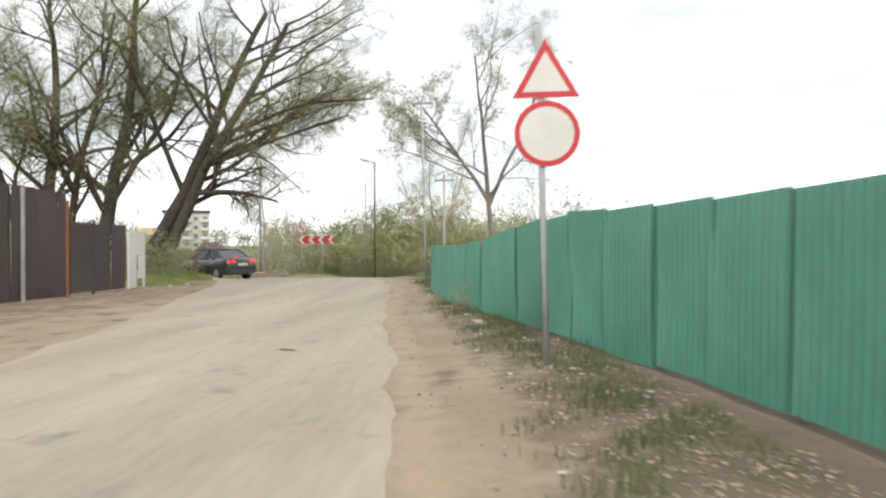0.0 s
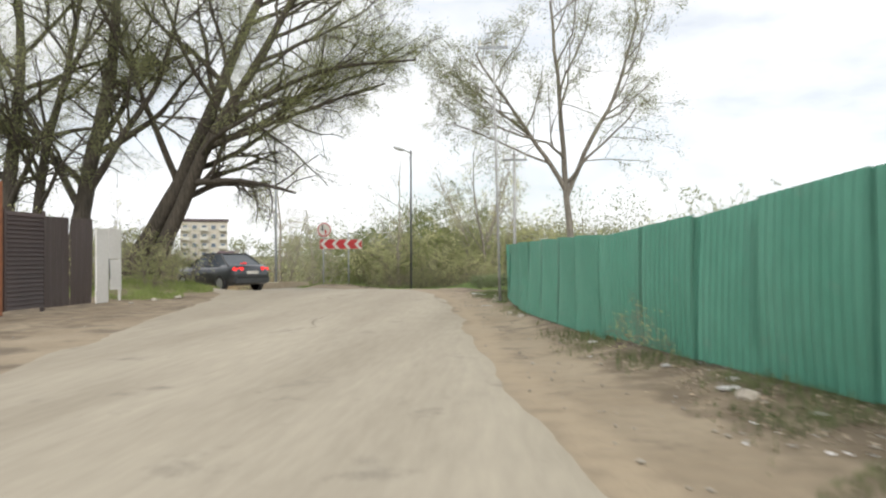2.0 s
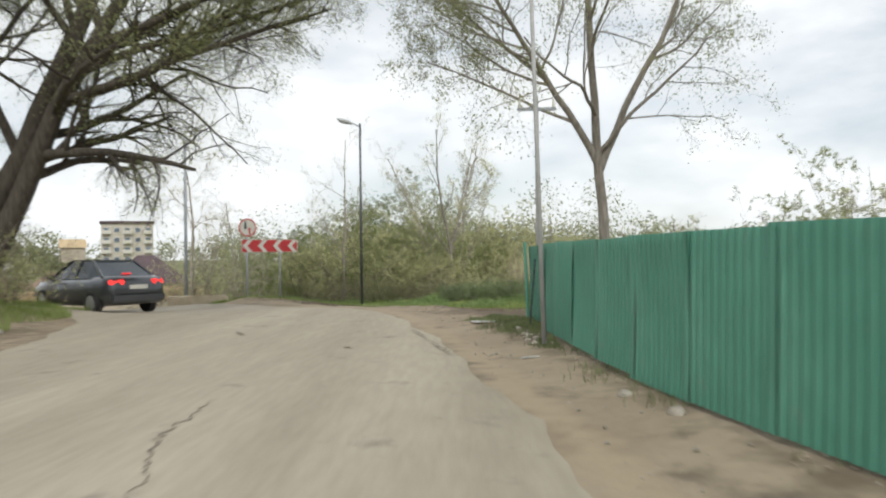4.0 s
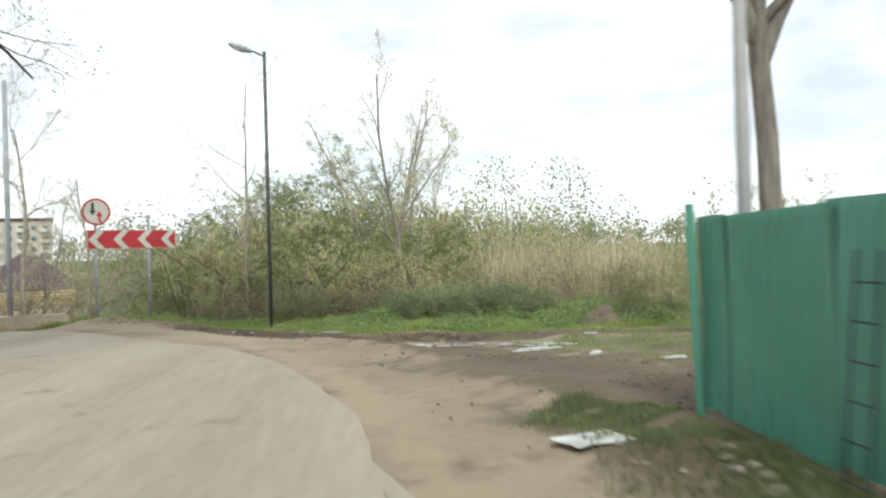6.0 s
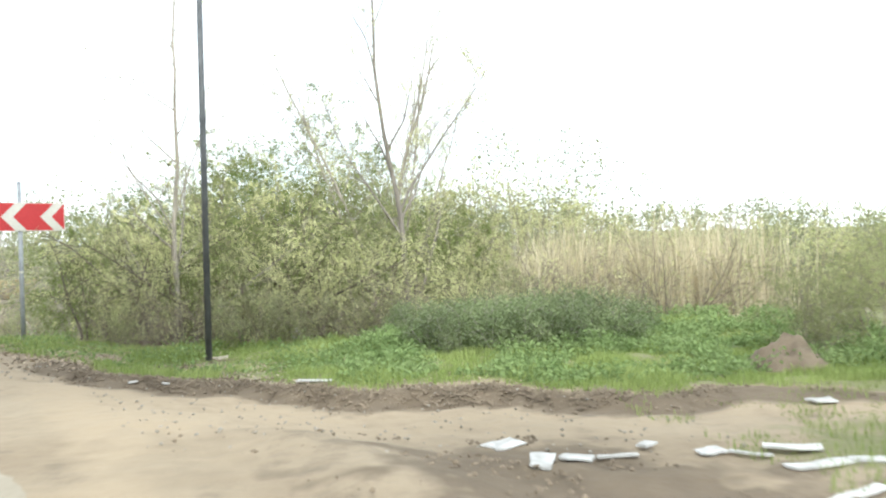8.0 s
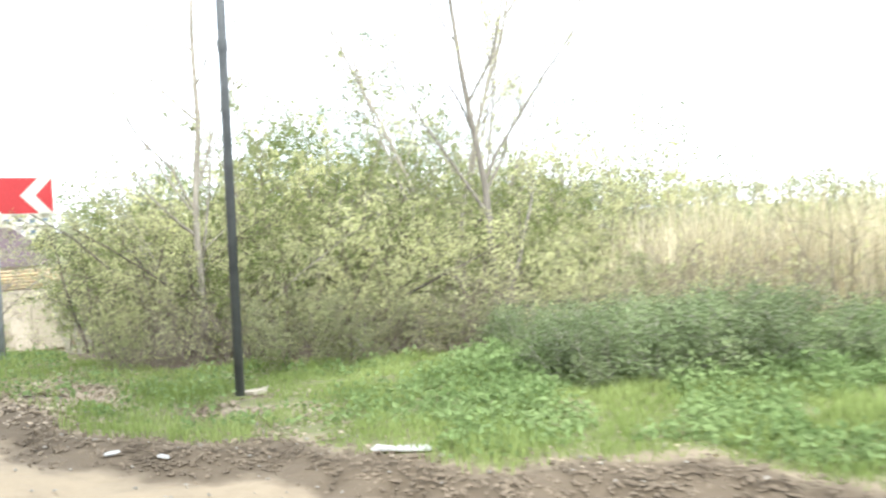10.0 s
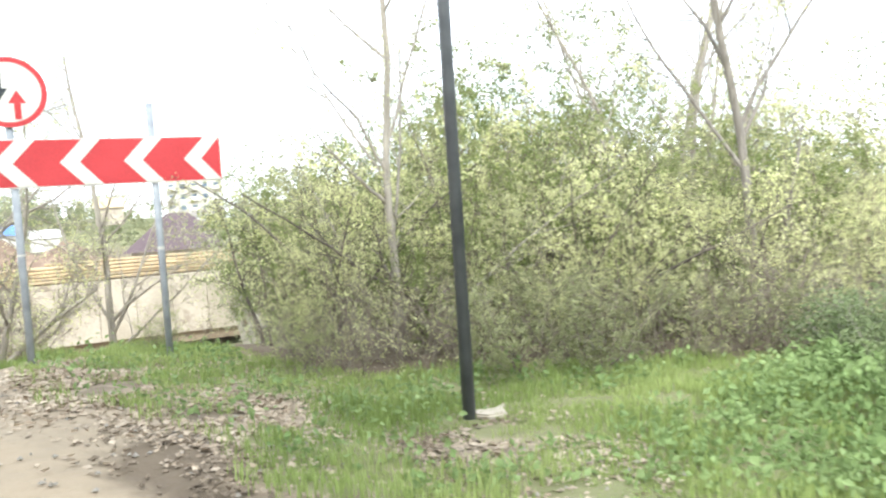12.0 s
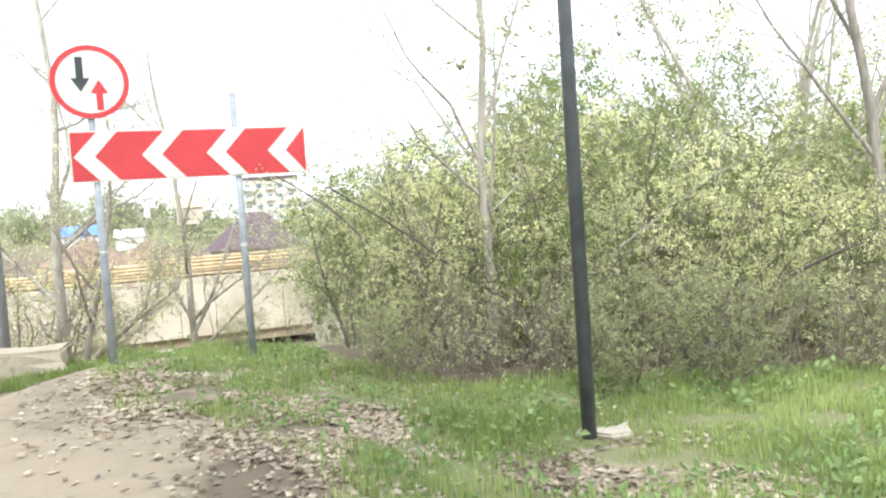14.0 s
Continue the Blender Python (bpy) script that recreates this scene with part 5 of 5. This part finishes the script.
def paper_bits():
    """Small pale scraps among the leaves by the green fence."""
    rng = np.random.default_rng(73)
    p = scatter(rng, 2600, 0, 5.5, -1, 14, lambda x, y, r: (r > 0.9) & (r < 2.2), -0.05, 1.4)[:140]
    p[:, 2] += 0.02
    v, f = leaves(p, 0.055, rng, 0, 0.0, 0.8)
    v = v.reshape(-1, 4, 3)
    v[..., 2] = v[:, :1, 2] + (v[..., 2] - v[:, :1, 2]) * 0.3
    tagged(part("paper_bits", sheet_mesh("paper_bits", v.reshape(-1, 3), f, M_PAPER), M_PAPER), "small pale scraps of rubbish by the fence", "litter", kind="stuff")


paper_bits()


# ---- the valley beyond the bend ----
def retaining_wall():
    a, b = Vector((-47, 79.5, 0)), Vector((-27.5, 92, 0))
    w = thing("retaining_wall", "long beige earth-stained retaining wall in the valley", "wall")
    n, d = 9, (b - a) / 9
    turn = math.atan2(d.y, d.x)
    for k in range(n):
        c = a + d * (k + 0.5)
        part("panel", boxed(d.length - 0.03, 0.4, 4.5, Matrix.Translation((c.x, c.y, -4.95)) @ Matrix.Rotation(turn, 4, "Z"), 0.02), M_WALL_GROUND, w)
    return w


def log_pile(x, y, z, turn, count, seed):
    rng = np.random.default_rng(seed)
    pile = thing("timber_pile", "loose stack of long fresh timber poles", "timber", Matrix.Translation((x, y, z)) @ pose(0, 0, 0, 0, 0, turn))
    for k in range(count):
        zz, yy = 0.14 + 0.25 * (k // 4), 0.34 * (k % 4) - 0.5
        h = rng.uniform(5, 8)
        part("pole", rod(bmesh.new(), (-h + rng.uniform(-1, 1), yy, zz), (h, yy + rng.uniform(-0.2, 0.2), zz + rng.uniform(-0.02, 0.1)), 0.11, sides=6), M_PLANK, pile)
    return pile


def house(x, y, z, turn):
    h = thing("house", "low house with a purple-brown hipped roof", "house", Matrix.Translation((x, y, z)) @ pose(0, 0, 0, 0, 0, turn))
    part("wall", boxed(11, 8, 3.4, Matrix.Translation((0, 0, 1.7))), M_WALL, h)
    bm = bmesh.new()
    e = [bm.verts.new(p) for p in ((-6.4, -4.9, 3.2), (6.4, -4.9, 3.2), (6.4, 4.9, 3.2), (-6.4, 4.9, 3.2))]
    r = [bm.verts.new(p) for p in ((-1.2, 0, 6.9), (1.2, 0, 6.9))]
    for f in ((e[0], e[1], r[1], r[0]), (e[1], e[2], r[1]), (e[2], e[3], r[0], r[1]), (e[3], e[0], r[0]), (e[3], e[2], e[1], e[0])):
        bm.faces.new(f)
    part("roof", bm, M_ROOF, h, "purple-brown sheet roof")
    for k in range(4):
        win = part("window", boxed(1.3, 0.12, 1.2, Matrix.Translation((-4 + 2.7 * k, -4.02, 1.9))), M_WHITE, h)
        part("pane", boxed(1.1, 0.06, 1.0, Matrix.Translation((-4 + 2.7 * k, -4.08, 1.9))), M_PANE, win)
    part("chimney", boxed(0.6, 0.6, 1.4, Matrix.Translation((2.0, 1.0, 6.4))), M_CONCRETE, h)
    return h


def apartment_building(x, y, z, turn):
    b = thing("apartment_building", "cream apartment block with white balconies and blue windows", "building", Matrix.Translation((x, y, z)) @ pose(0, 0, 0, 0, 0, turn))
    part("wall", boxed(15, 11, 12.6, Matrix.Translation((0, 0, 6.3))), M_WALL, b)
    part("roof", boxed(15.8, 11.8, 0.9, Matrix.Translation((0, 0, 13.05)), 0.1), M_ROOF, b, "red-brown roof")
    for s in range(4):
        for k in range(5):
            xx = -6 + 3 * k
            win = part("window", boxed(1.7, 0.16, 1.6, Matrix.Translation((xx, -5.52, 1.7 + 3 * s))), M_WHITE, b)
            part("pane", boxed(1.4, 0.06, 1.3, Matrix.Translation((xx, -5.62, 1.7 + 3 * s))), M_PANE, win)
        for k in (0, 2, 4):
            bal = part("balcony", boxed(2.7, 1.1, 0.18, Matrix.Translation((-6 + 3 * k, -6.15, 0.6 + 3 * s))), M_WHITE, b)
            part("railing", boxed(2.7, 0.08, 0.9, Matrix.Translation((-6 + 3 * k, -6.68, 1.14 + 3 * s))), M_WHITE, bal)
            for e in (-1.25, 1.25):
                part("pillar", boxed(0.14, 0.14, 2.8, Matrix.Translation((-6 + 3 * k + e, -6.6, 2.1 + 3 * s))), M_WHITE, bal)
    return b


def shed(x, y, z, turn, w, mat, label, wall=None):
    s = thing("shed", label, "shed", Matrix.Translation((x, y, z)) @ pose(0, 0, 0, 0, 0, turn))
    part("wall", boxed(w, 5, 2.8, Matrix.Translation((0, 0, 1.4))), wall or M_WHITE, s)
    bm = bmesh.new()
    o = [bm.verts.new(p) for p in ((-w / 2 - 0.3, -2.9, 2.7), (w / 2 + 0.3, -2.9, 2.7), (w / 2 + 0.3, 2.9, 2.7), (-w / 2 - 0.3, 2.9, 2.7), (-w / 2 - 0.3, 0, 4.3), (w / 2 + 0.3, 0, 4.3))]
    for f in ((0, 1, 5, 4), (2, 3, 4, 5), (1, 2, 5), (3, 0, 4), (3, 2, 1, 0)):
        bm.faces.new([o[i] for i in f])
    part("roof", bm, mat, s)
    return s


retaining_wall()
for k, (x, y, turn, count) in enumerate(((-37.6, 87.2, 33, 20), (-33.2, 90.6, 31, 22), (-44.0, 84.0, 35, 14), (-41.5, 91.5, 20, 9))):
    log_pile(x, y, -2.7, turn, count, 80 + k)
house(-36.3, 100.2, -3.98, 28).scale = (0.74, 0.74, 0.88)
apartment_building(-76.3, 190, 0.6, 22).scale = (0.74, 0.74, 0.74)
shed(-85.6, 140, hz(-85.6, 140) - 0.3, 40, 6, M_BLUE, "white shed with a blue roof on the hillside")
shed(-77.2, 140, hz(-77.2, 140) - 0.3, 40, 5, M_SHEET_WHITE, "white shed with a pale roof on the hillside").scale = (0.75, 0.75, 0.75)
shed(-54.6, 120, 1.4, 30, 5, M_PLANK, "small cream house with a tan roof up the slope", M_WALL_GROUND).scale = (0.62, 0.62, 0.75)


def yard_terrace():
    """Built-up yard behind the retaining wall."""
    bm = bmesh.new()
    pts = ((-47.2, 79.8), (-27.3, 92.3), (-30, 108), (-60, 104))
    lo = [bm.verts.new((x, y, -8)) for x, y in pts]
    hi = [bm.verts.new((x, y, -2.72)) for x, y in pts]
    bm.faces.new(hi)
    for i in range(4):
        bm.faces.new((lo[i], lo[(i + 1) % 4], hi[(i + 1) % 4], hi[i]))
    tagged(part("terrace", bm, M_GROUND), "bare earth yard behind the retaining wall", "ground", kind="structure")


yard_terrace()


def soil_mound(x, y, wide, tall, seed, z0=-2.72, label="dumped heap of brown soil in the yard", earth=None):
    """A dumped heap of soil on the yard."""
    n = 26
    a = np.linspace(-1, 1, n)
    gx, gy = np.meshgrid(a, a)
    r = np.hypot(gx, gy).ravel()
    lump = np.array([noise.fractal(Vector((p * 2.2 + seed, q * 2.2, seed)), 0.8, 2.0, 4) for p, q in zip(gx.ravel(), gy.ravel())])
    z = np.clip(1 - r, 0, 1) ** 0.8 * tall * (1 + 0.4 * lump) - 0.05
    i = (np.arange(n - 1)[:, None] * n + np.arange(n - 1)[None]).ravel()
    ob = part("soil_mound", sheet_mesh("soil_mound", np.c_[gx.ravel() * wide, gy.ravel() * wide * 0.7, z], np.c_[i, i + 1, i + n + 1, i + n], earth or M_HEAP, True), earth or M_HEAP)
    ob.matrix_basis = Matrix.Translation((x, y, z0))
    return tagged(ob, label, "soil heap")


M_HEAP = material("dug_soil", ((0.15, 0.10, 0.07), (0.25, 0.185, 0.13)), 0.95, 1.2, 8, bump=0.05)
soil_mound(-46.0, 98, 6.0, 3.0, 1)
soil_mound(-53.5, 98.5, 6.0, 3.2, 2)
soil_mound(-43.0, 95.0, 3.2, 1.7, 3)
soil_mound(3.05, 36.3, 0.62, 0.46, 4, hz(3.05, 36.3) - 0.02, "small dark heap of soil and rubbish on the verge", M_CLOD)


# ---- cars ----
def sedan(x, y, turn, paint, label, lit, dz=0.0):
    z = hz(x, y) + dz
    car = thing("car", label, "car", Matrix.Translation((x, y, z)) @ pose(0, 0, 0, 0, 0, turn))
    # half outlines along x (rear at -2.2): x, low z, shoulder z, half width
    rows = ((-2.20, 0.42, 0.86, 0.66), (-2.12, 0.30, 0.98, 0.80), (-1.75, 0.24, 1.03, 0.86), (-0.9, 0.22, 0.98, 0.88), (0.4, 0.22, 0.95, 0.88), (1.2, 0.22, 0.92, 0.87), (1.8, 0.25, 0.84, 0.84), (2.12, 0.32, 0.72, 0.76), (2.22, 0.42, 0.60, 0.60))
    bm = bmesh.new()
    rings = []
    for px, lo, hi, w in rows:
        rings.append([bm.verts.new((px, sx * w * f, zz)) for sx, f, zz in ((-1, 0.86, lo), (-1, 1.0, lo + (hi - lo) * 0.35), (-1, 0.97, lo + (hi - lo) * 0.75), (-1, 0.84, hi), (1, 0.84, hi), (1, 0.97, lo + (hi - lo) * 0.75), (1, 1.0, lo + (hi - lo) * 0.35), (1, 0.86, lo))])
    for a, b in zip(rings, rings[1:]):
        for i in range(8):
            bm.faces.new((a[i], a[(i + 1) % 8], b[(i + 1) % 8], b[i]))
    bm.faces.new(rings[0])
    bm.faces.new(rings[-1][::-1])
    body = part("body", bm, paint, car, smooth=True)
    bm = bmesh.new()
    cab = ((-1.72, 1.0, 0.70, 1.0, 0.70), (-0.98, 0.97, 0.76, 1.42, 0.56), (0.15, 0.94, 0.76, 1.45, 0.57), (1.15, 0.90, 0.74, 0.93, 0.72))
    rings = [[bm.verts.new((px, -w0, z0)), bm.verts.new((px, -w1, z1)), bm.verts.new((px, w1, z1)), bm.verts.new((px, w0, z0))] for px, z0, w0, z1, w1 in cab]
    for a, b in zip(rings, rings[1:]):
        for i in range(4):
            bm.faces.new((a[i], a[(i + 1) % 4], b[(i + 1) % 4], b[i]))
    part("cabin_glass", bm, M_CAR_GLASS, car, "dark window glass")
    bm = bmesh.new()
    box(bm, 1.15, 1.14, 0.05, Matrix.Translation((-0.42, 0, 1.445)), 0.02)
    part("roof", bm, paint, car)
    for sy in (-1, 1):
        for x0, z0, x1, z1 in ((-1.70, 1.0, -0.98, 1.43), (-0.30, 0.96, -0.36, 1.45), (1.13, 0.92, 0.16, 1.45)):
            part("pillar", rod(bmesh.new(), (x0, sy * 0.735, z0), (x1, sy * 0.585, z1), 0.04, 0.035, 6), paint, car)
        part("mirror", boxed(0.14, 0.2, 0.13, Matrix.Translation((0.72, sy * 0.95, 1.0)), 0.03), paint, car)
        lamp = part("tail_lamp", boxed(0.12, 0.40, 0.16, Matrix.Translation((-2.12, sy * 0.58, 0.86)) @ pose(0, 0, 0, 0, 0, -sy * 14), 0.03), M_TAIL, car, "lit red tail lamp" if lit else "red tail lamp")
        for wx in (-1.34, 1.36):
            bm = bmesh.new()
            rod(bm, (wx, sy * 0.70, 0.31), (wx, sy * 0.885, 0.31), 0.315, sides=24)
            wheel = part("wheel", bm, M_TYRE, car)
            part("rim", rod(bmesh.new(), (wx, sy * 0.80, 0.31), (wx, sy * 0.895, 0.31), 0.205, sides=18), M_RIM, wheel)
    part("bumper", boxed(0.16, 1.56, 0.24, Matrix.Translation((-2.17, 0, 0.46)), 0.05), M_TYRE if not lit else paint, car)
    part("number_plate", boxed(0.02, 0.52, 0.11, Matrix.Translation((-2.215, 0, 0.74)), 0.004), M_WHITE, car, "white plate with a plain bar")
    part("centre_brake_lamp", boxed(0.04, 0.24, 0.03, Matrix.Translation((-1.60, 0, 1.09))), M_TAIL, car)
    return car


sedan(-11.0, 33.4, 143, M_CAR, "dark grey sedan with lit tail lamps on the bend", True, 0.02)
sedan(-33.2, 80.0, 28, M_CAR_SILVER, "silver car parked below the retaining wall", False, 0.0)


# ---- litter and small things ----
def scrap(x, y, w, d, turn, label, mat, thick=0.02, flat=0.8):
    bm = boxed(w, d, thick, Matrix.Translation((0, 0, thick / 2)), thick * 0.3)
    bmesh.ops.subdivide_edges(bm, edges=bm.edges, cuts=2, use_grid_fill=True)
    for v in bm.verts:
        v.co += Vector((noise.noise(v.co * 9 + Vector((x, y, 0))), noise.noise(v.co * 9 + Vector((y, x, 3))), abs(noise.noise(v.co * 7 + Vector((x, 0, y)))) * 1.2)) * min(w, d) * 0.25
        v.co.z = max(v.co.z, 0.0) * flat
    ob = part("litter_scrap", bm, mat)
    ob.matrix_basis = Matrix.Translation((x, y, hz(x, y) - 0.005)) @ pose(0, 0, 0, 0, 0, turn)
    return tagged(ob, label, "litter", "scraps of litter on the verge")


scrap(-0.3, 25.2, 0.42, 0.28, 20, "flat white plastic sheet lying on the dirt", M_PAPER, 0.02, 0.4)
for x, y, w, d, t in ((-0.92, 33.6, 0.3, 0.2, 30), (-0.8, 32.9, 0.34, 0.16, 70), (-0.52, 33.0, 0.22, 0.14, -30), (-0.23, 33.0, 0.3, 0.05, 0), (0.46, 33.0, 0.2, 0.17, 10), (1.05, 32.95, 0.4, 0.14, -20), (0.82, 31.56, 0.5, 0.09, 20), (0.5, 31.4, 0.42, 0.06, 15), (0.95, 32.45, 0.5, 0.12, 8), (1.34, 32.45, 0.36, 0.1, -15), (0.68, 31.75, 0.55, 0.08, 24), (1.25, 30.5, 0.3, 0.12, 60), (1.66, 28.85, 0.24, 0.14, 0), (0.1, 33.3, 0.18, 0.1, 40), (0.7, 32.9, 0.3, 0.05, -35), (2.3, 34.5, 0.24, 0.16, 0), (-2.5, 37.1, 0.42, 0.13, -12), (-4.6, 37.2, 0.12, 0.06, 30), (-4.2, 37.1, 0.1, 0.05, -30)):
    scrap(x, y, w, d, t, "white scrap of plastic or board in the mud", M_PAPER, 0.025)
for x, y, w, d, t in ((2.2, 9.5, 0.16, 0.09, 20), (2.35, 9.9, 0.1, 0.07, 60), (2.5, 8.6, 0.1, 0.06, 10), (2.9, 7.0, 0.1, 0.05, 80), (1.55, 12.8, 0.13, 0.06, 0), (3.3, 4.4, 0.09, 0.05, 30), (0.05, 20.6, 0.25, 0.04, 30), (2.95, 5.5, 0.12, 0.08, 30), (2.0, 10.8, 0.1, 0.05, 45)):
    scrap(x, y, w, d, t, "crumpled pale plastic scrap by the green fence", M_PAPER, 0.025)
scrap(-3.05, 41.9, 0.2, 0.2, 0, "white plastic bag caught in the brush", M_PAPER, 0.2)


def lamp_footing():
    bm = boxed(0.36, 0.24, 0.05, None, 0.015)
    bmesh.ops.subdivide_edges(bm, edges=bm.edges, cuts=2, use_grid_fill=True)
    for v in bm.verts:
        v.co += Vector((noise.noise(v.co * 6), noise.noise(v.co * 6 + Vector((4, 0, 0))), noise.noise(v.co * 6 + Vector((0, 4, 0))) * 0.4)) * 0.09
    ob = part("lamp_footing", bm, M_WALL_GROUND)
    ob.matrix_basis = Matrix.Translation((-4.02, 39.52, hz(-4, 39.5) + 0.01))
    tagged(ob, "rough pale stone footing at the street lamp", "stone")


lamp_footing()


def field_stone(x, y, s, turn):
    bm = bmesh.new()
    bmesh.ops.create_icosphere(bm, subdivisions=2, radius=s)
    for v in bm.verts:
        v.co *= 1 + 0.35 * noise.noise(v.co / s * 1.3 + Vector((x, y, 0)))
        v.co.z *= 0.55
    ob = part("rubble_stone", bm, M_STONE)
    ob.matrix_basis = Matrix.Translation((x, y, hz(x, y) + s * 0.1)) @ pose(0, 0, 0, 0, 0, turn)
    tagged(ob, "rough pale rubble stone at the fence foot", "stone", "rubble at the fence foot")


for k in range(34):
    yy = 21.6 + 0.09 * k + 0.16 * math.sin(k * 3.1)
    field_stone(float(np.interp(yy, GREEN_LINE[:, 1], GREEN_LINE[:, 0])) - 0.08 - 0.28 * abs(math.sin(k * 2.3)), yy, 0.018 + 0.03 * abs(math.sin(k * 1.7)), k * 50)
for x, y, s in ((2.25, 9.2, 0.08), (0.55, 18.0, 0.06), (0.75, 17.2, 0.07), (-9.6, 24.8, 0.10), (-9.4, 25.9, 0.12), (-9.7, 23.6, 0.07)):
    field_stone(x, y, s, x * 40)


# ---- cracks and holes in the asphalt ----
def road_crack(points, width, seed):
    rng = np.random.default_rng(seed)
    p = smooth_line(points, 40)
    p += rng.normal(0, 0.025, p.shape)
    d = np.gradient(p, axis=0)
    d /= np.linalg.norm(d, axis=1)[:, None] + 1e-9
    n = np.c_[-d[:, 1], d[:, 0]]
    w = width * rng.uniform(0.2, 1.0, (40, 1)) * np.sin(np.linspace(0.1, 3.04, 40))[:, None]
    q = np.concatenate([p - n * w, p + n * w])
    z = height(q[:, 0], q[:, 1]) + 0.032
    i = np.arange(39)
    ob = part("crack", sheet_mesh("crack", np.c_[q, z], np.c_[i, i + 1, i + 41, i + 40], M_CRACK), M_CRACK, bpy.data.objects["road"])
    return ob


M_CRACK = material("broken_asphalt", ((0.17, 0.145, 0.11), (0.25, 0.215, 0.165)), 0.95, 9)
road_crack([(-1.55, 24.6), (-1.35, 23.6), (-1.25, 22.9)], 0.028, 1)
road_crack([(-1.2, 22.7), (-1.05, 21.9), (-0.9, 21.2)], 0.035, 2)
road_crack([(-4.3, 24.2), (-4.6, 24.9)], 0.06, 3)
road_crack([(-0.1, 6.6), (-0.4, 6.7)], 0.05, 5)
road_crack([(-5.5, 34.4), (-6.1, 34.7)], 0.05, 6)
road_crack([(-2.2, 22.0), (-2.35, 22.1)], 0.03, 7)
road_crack([(-2.5, 15.5), (-2.9, 16.9), (-3.0, 18.4)], 0.02, 8)
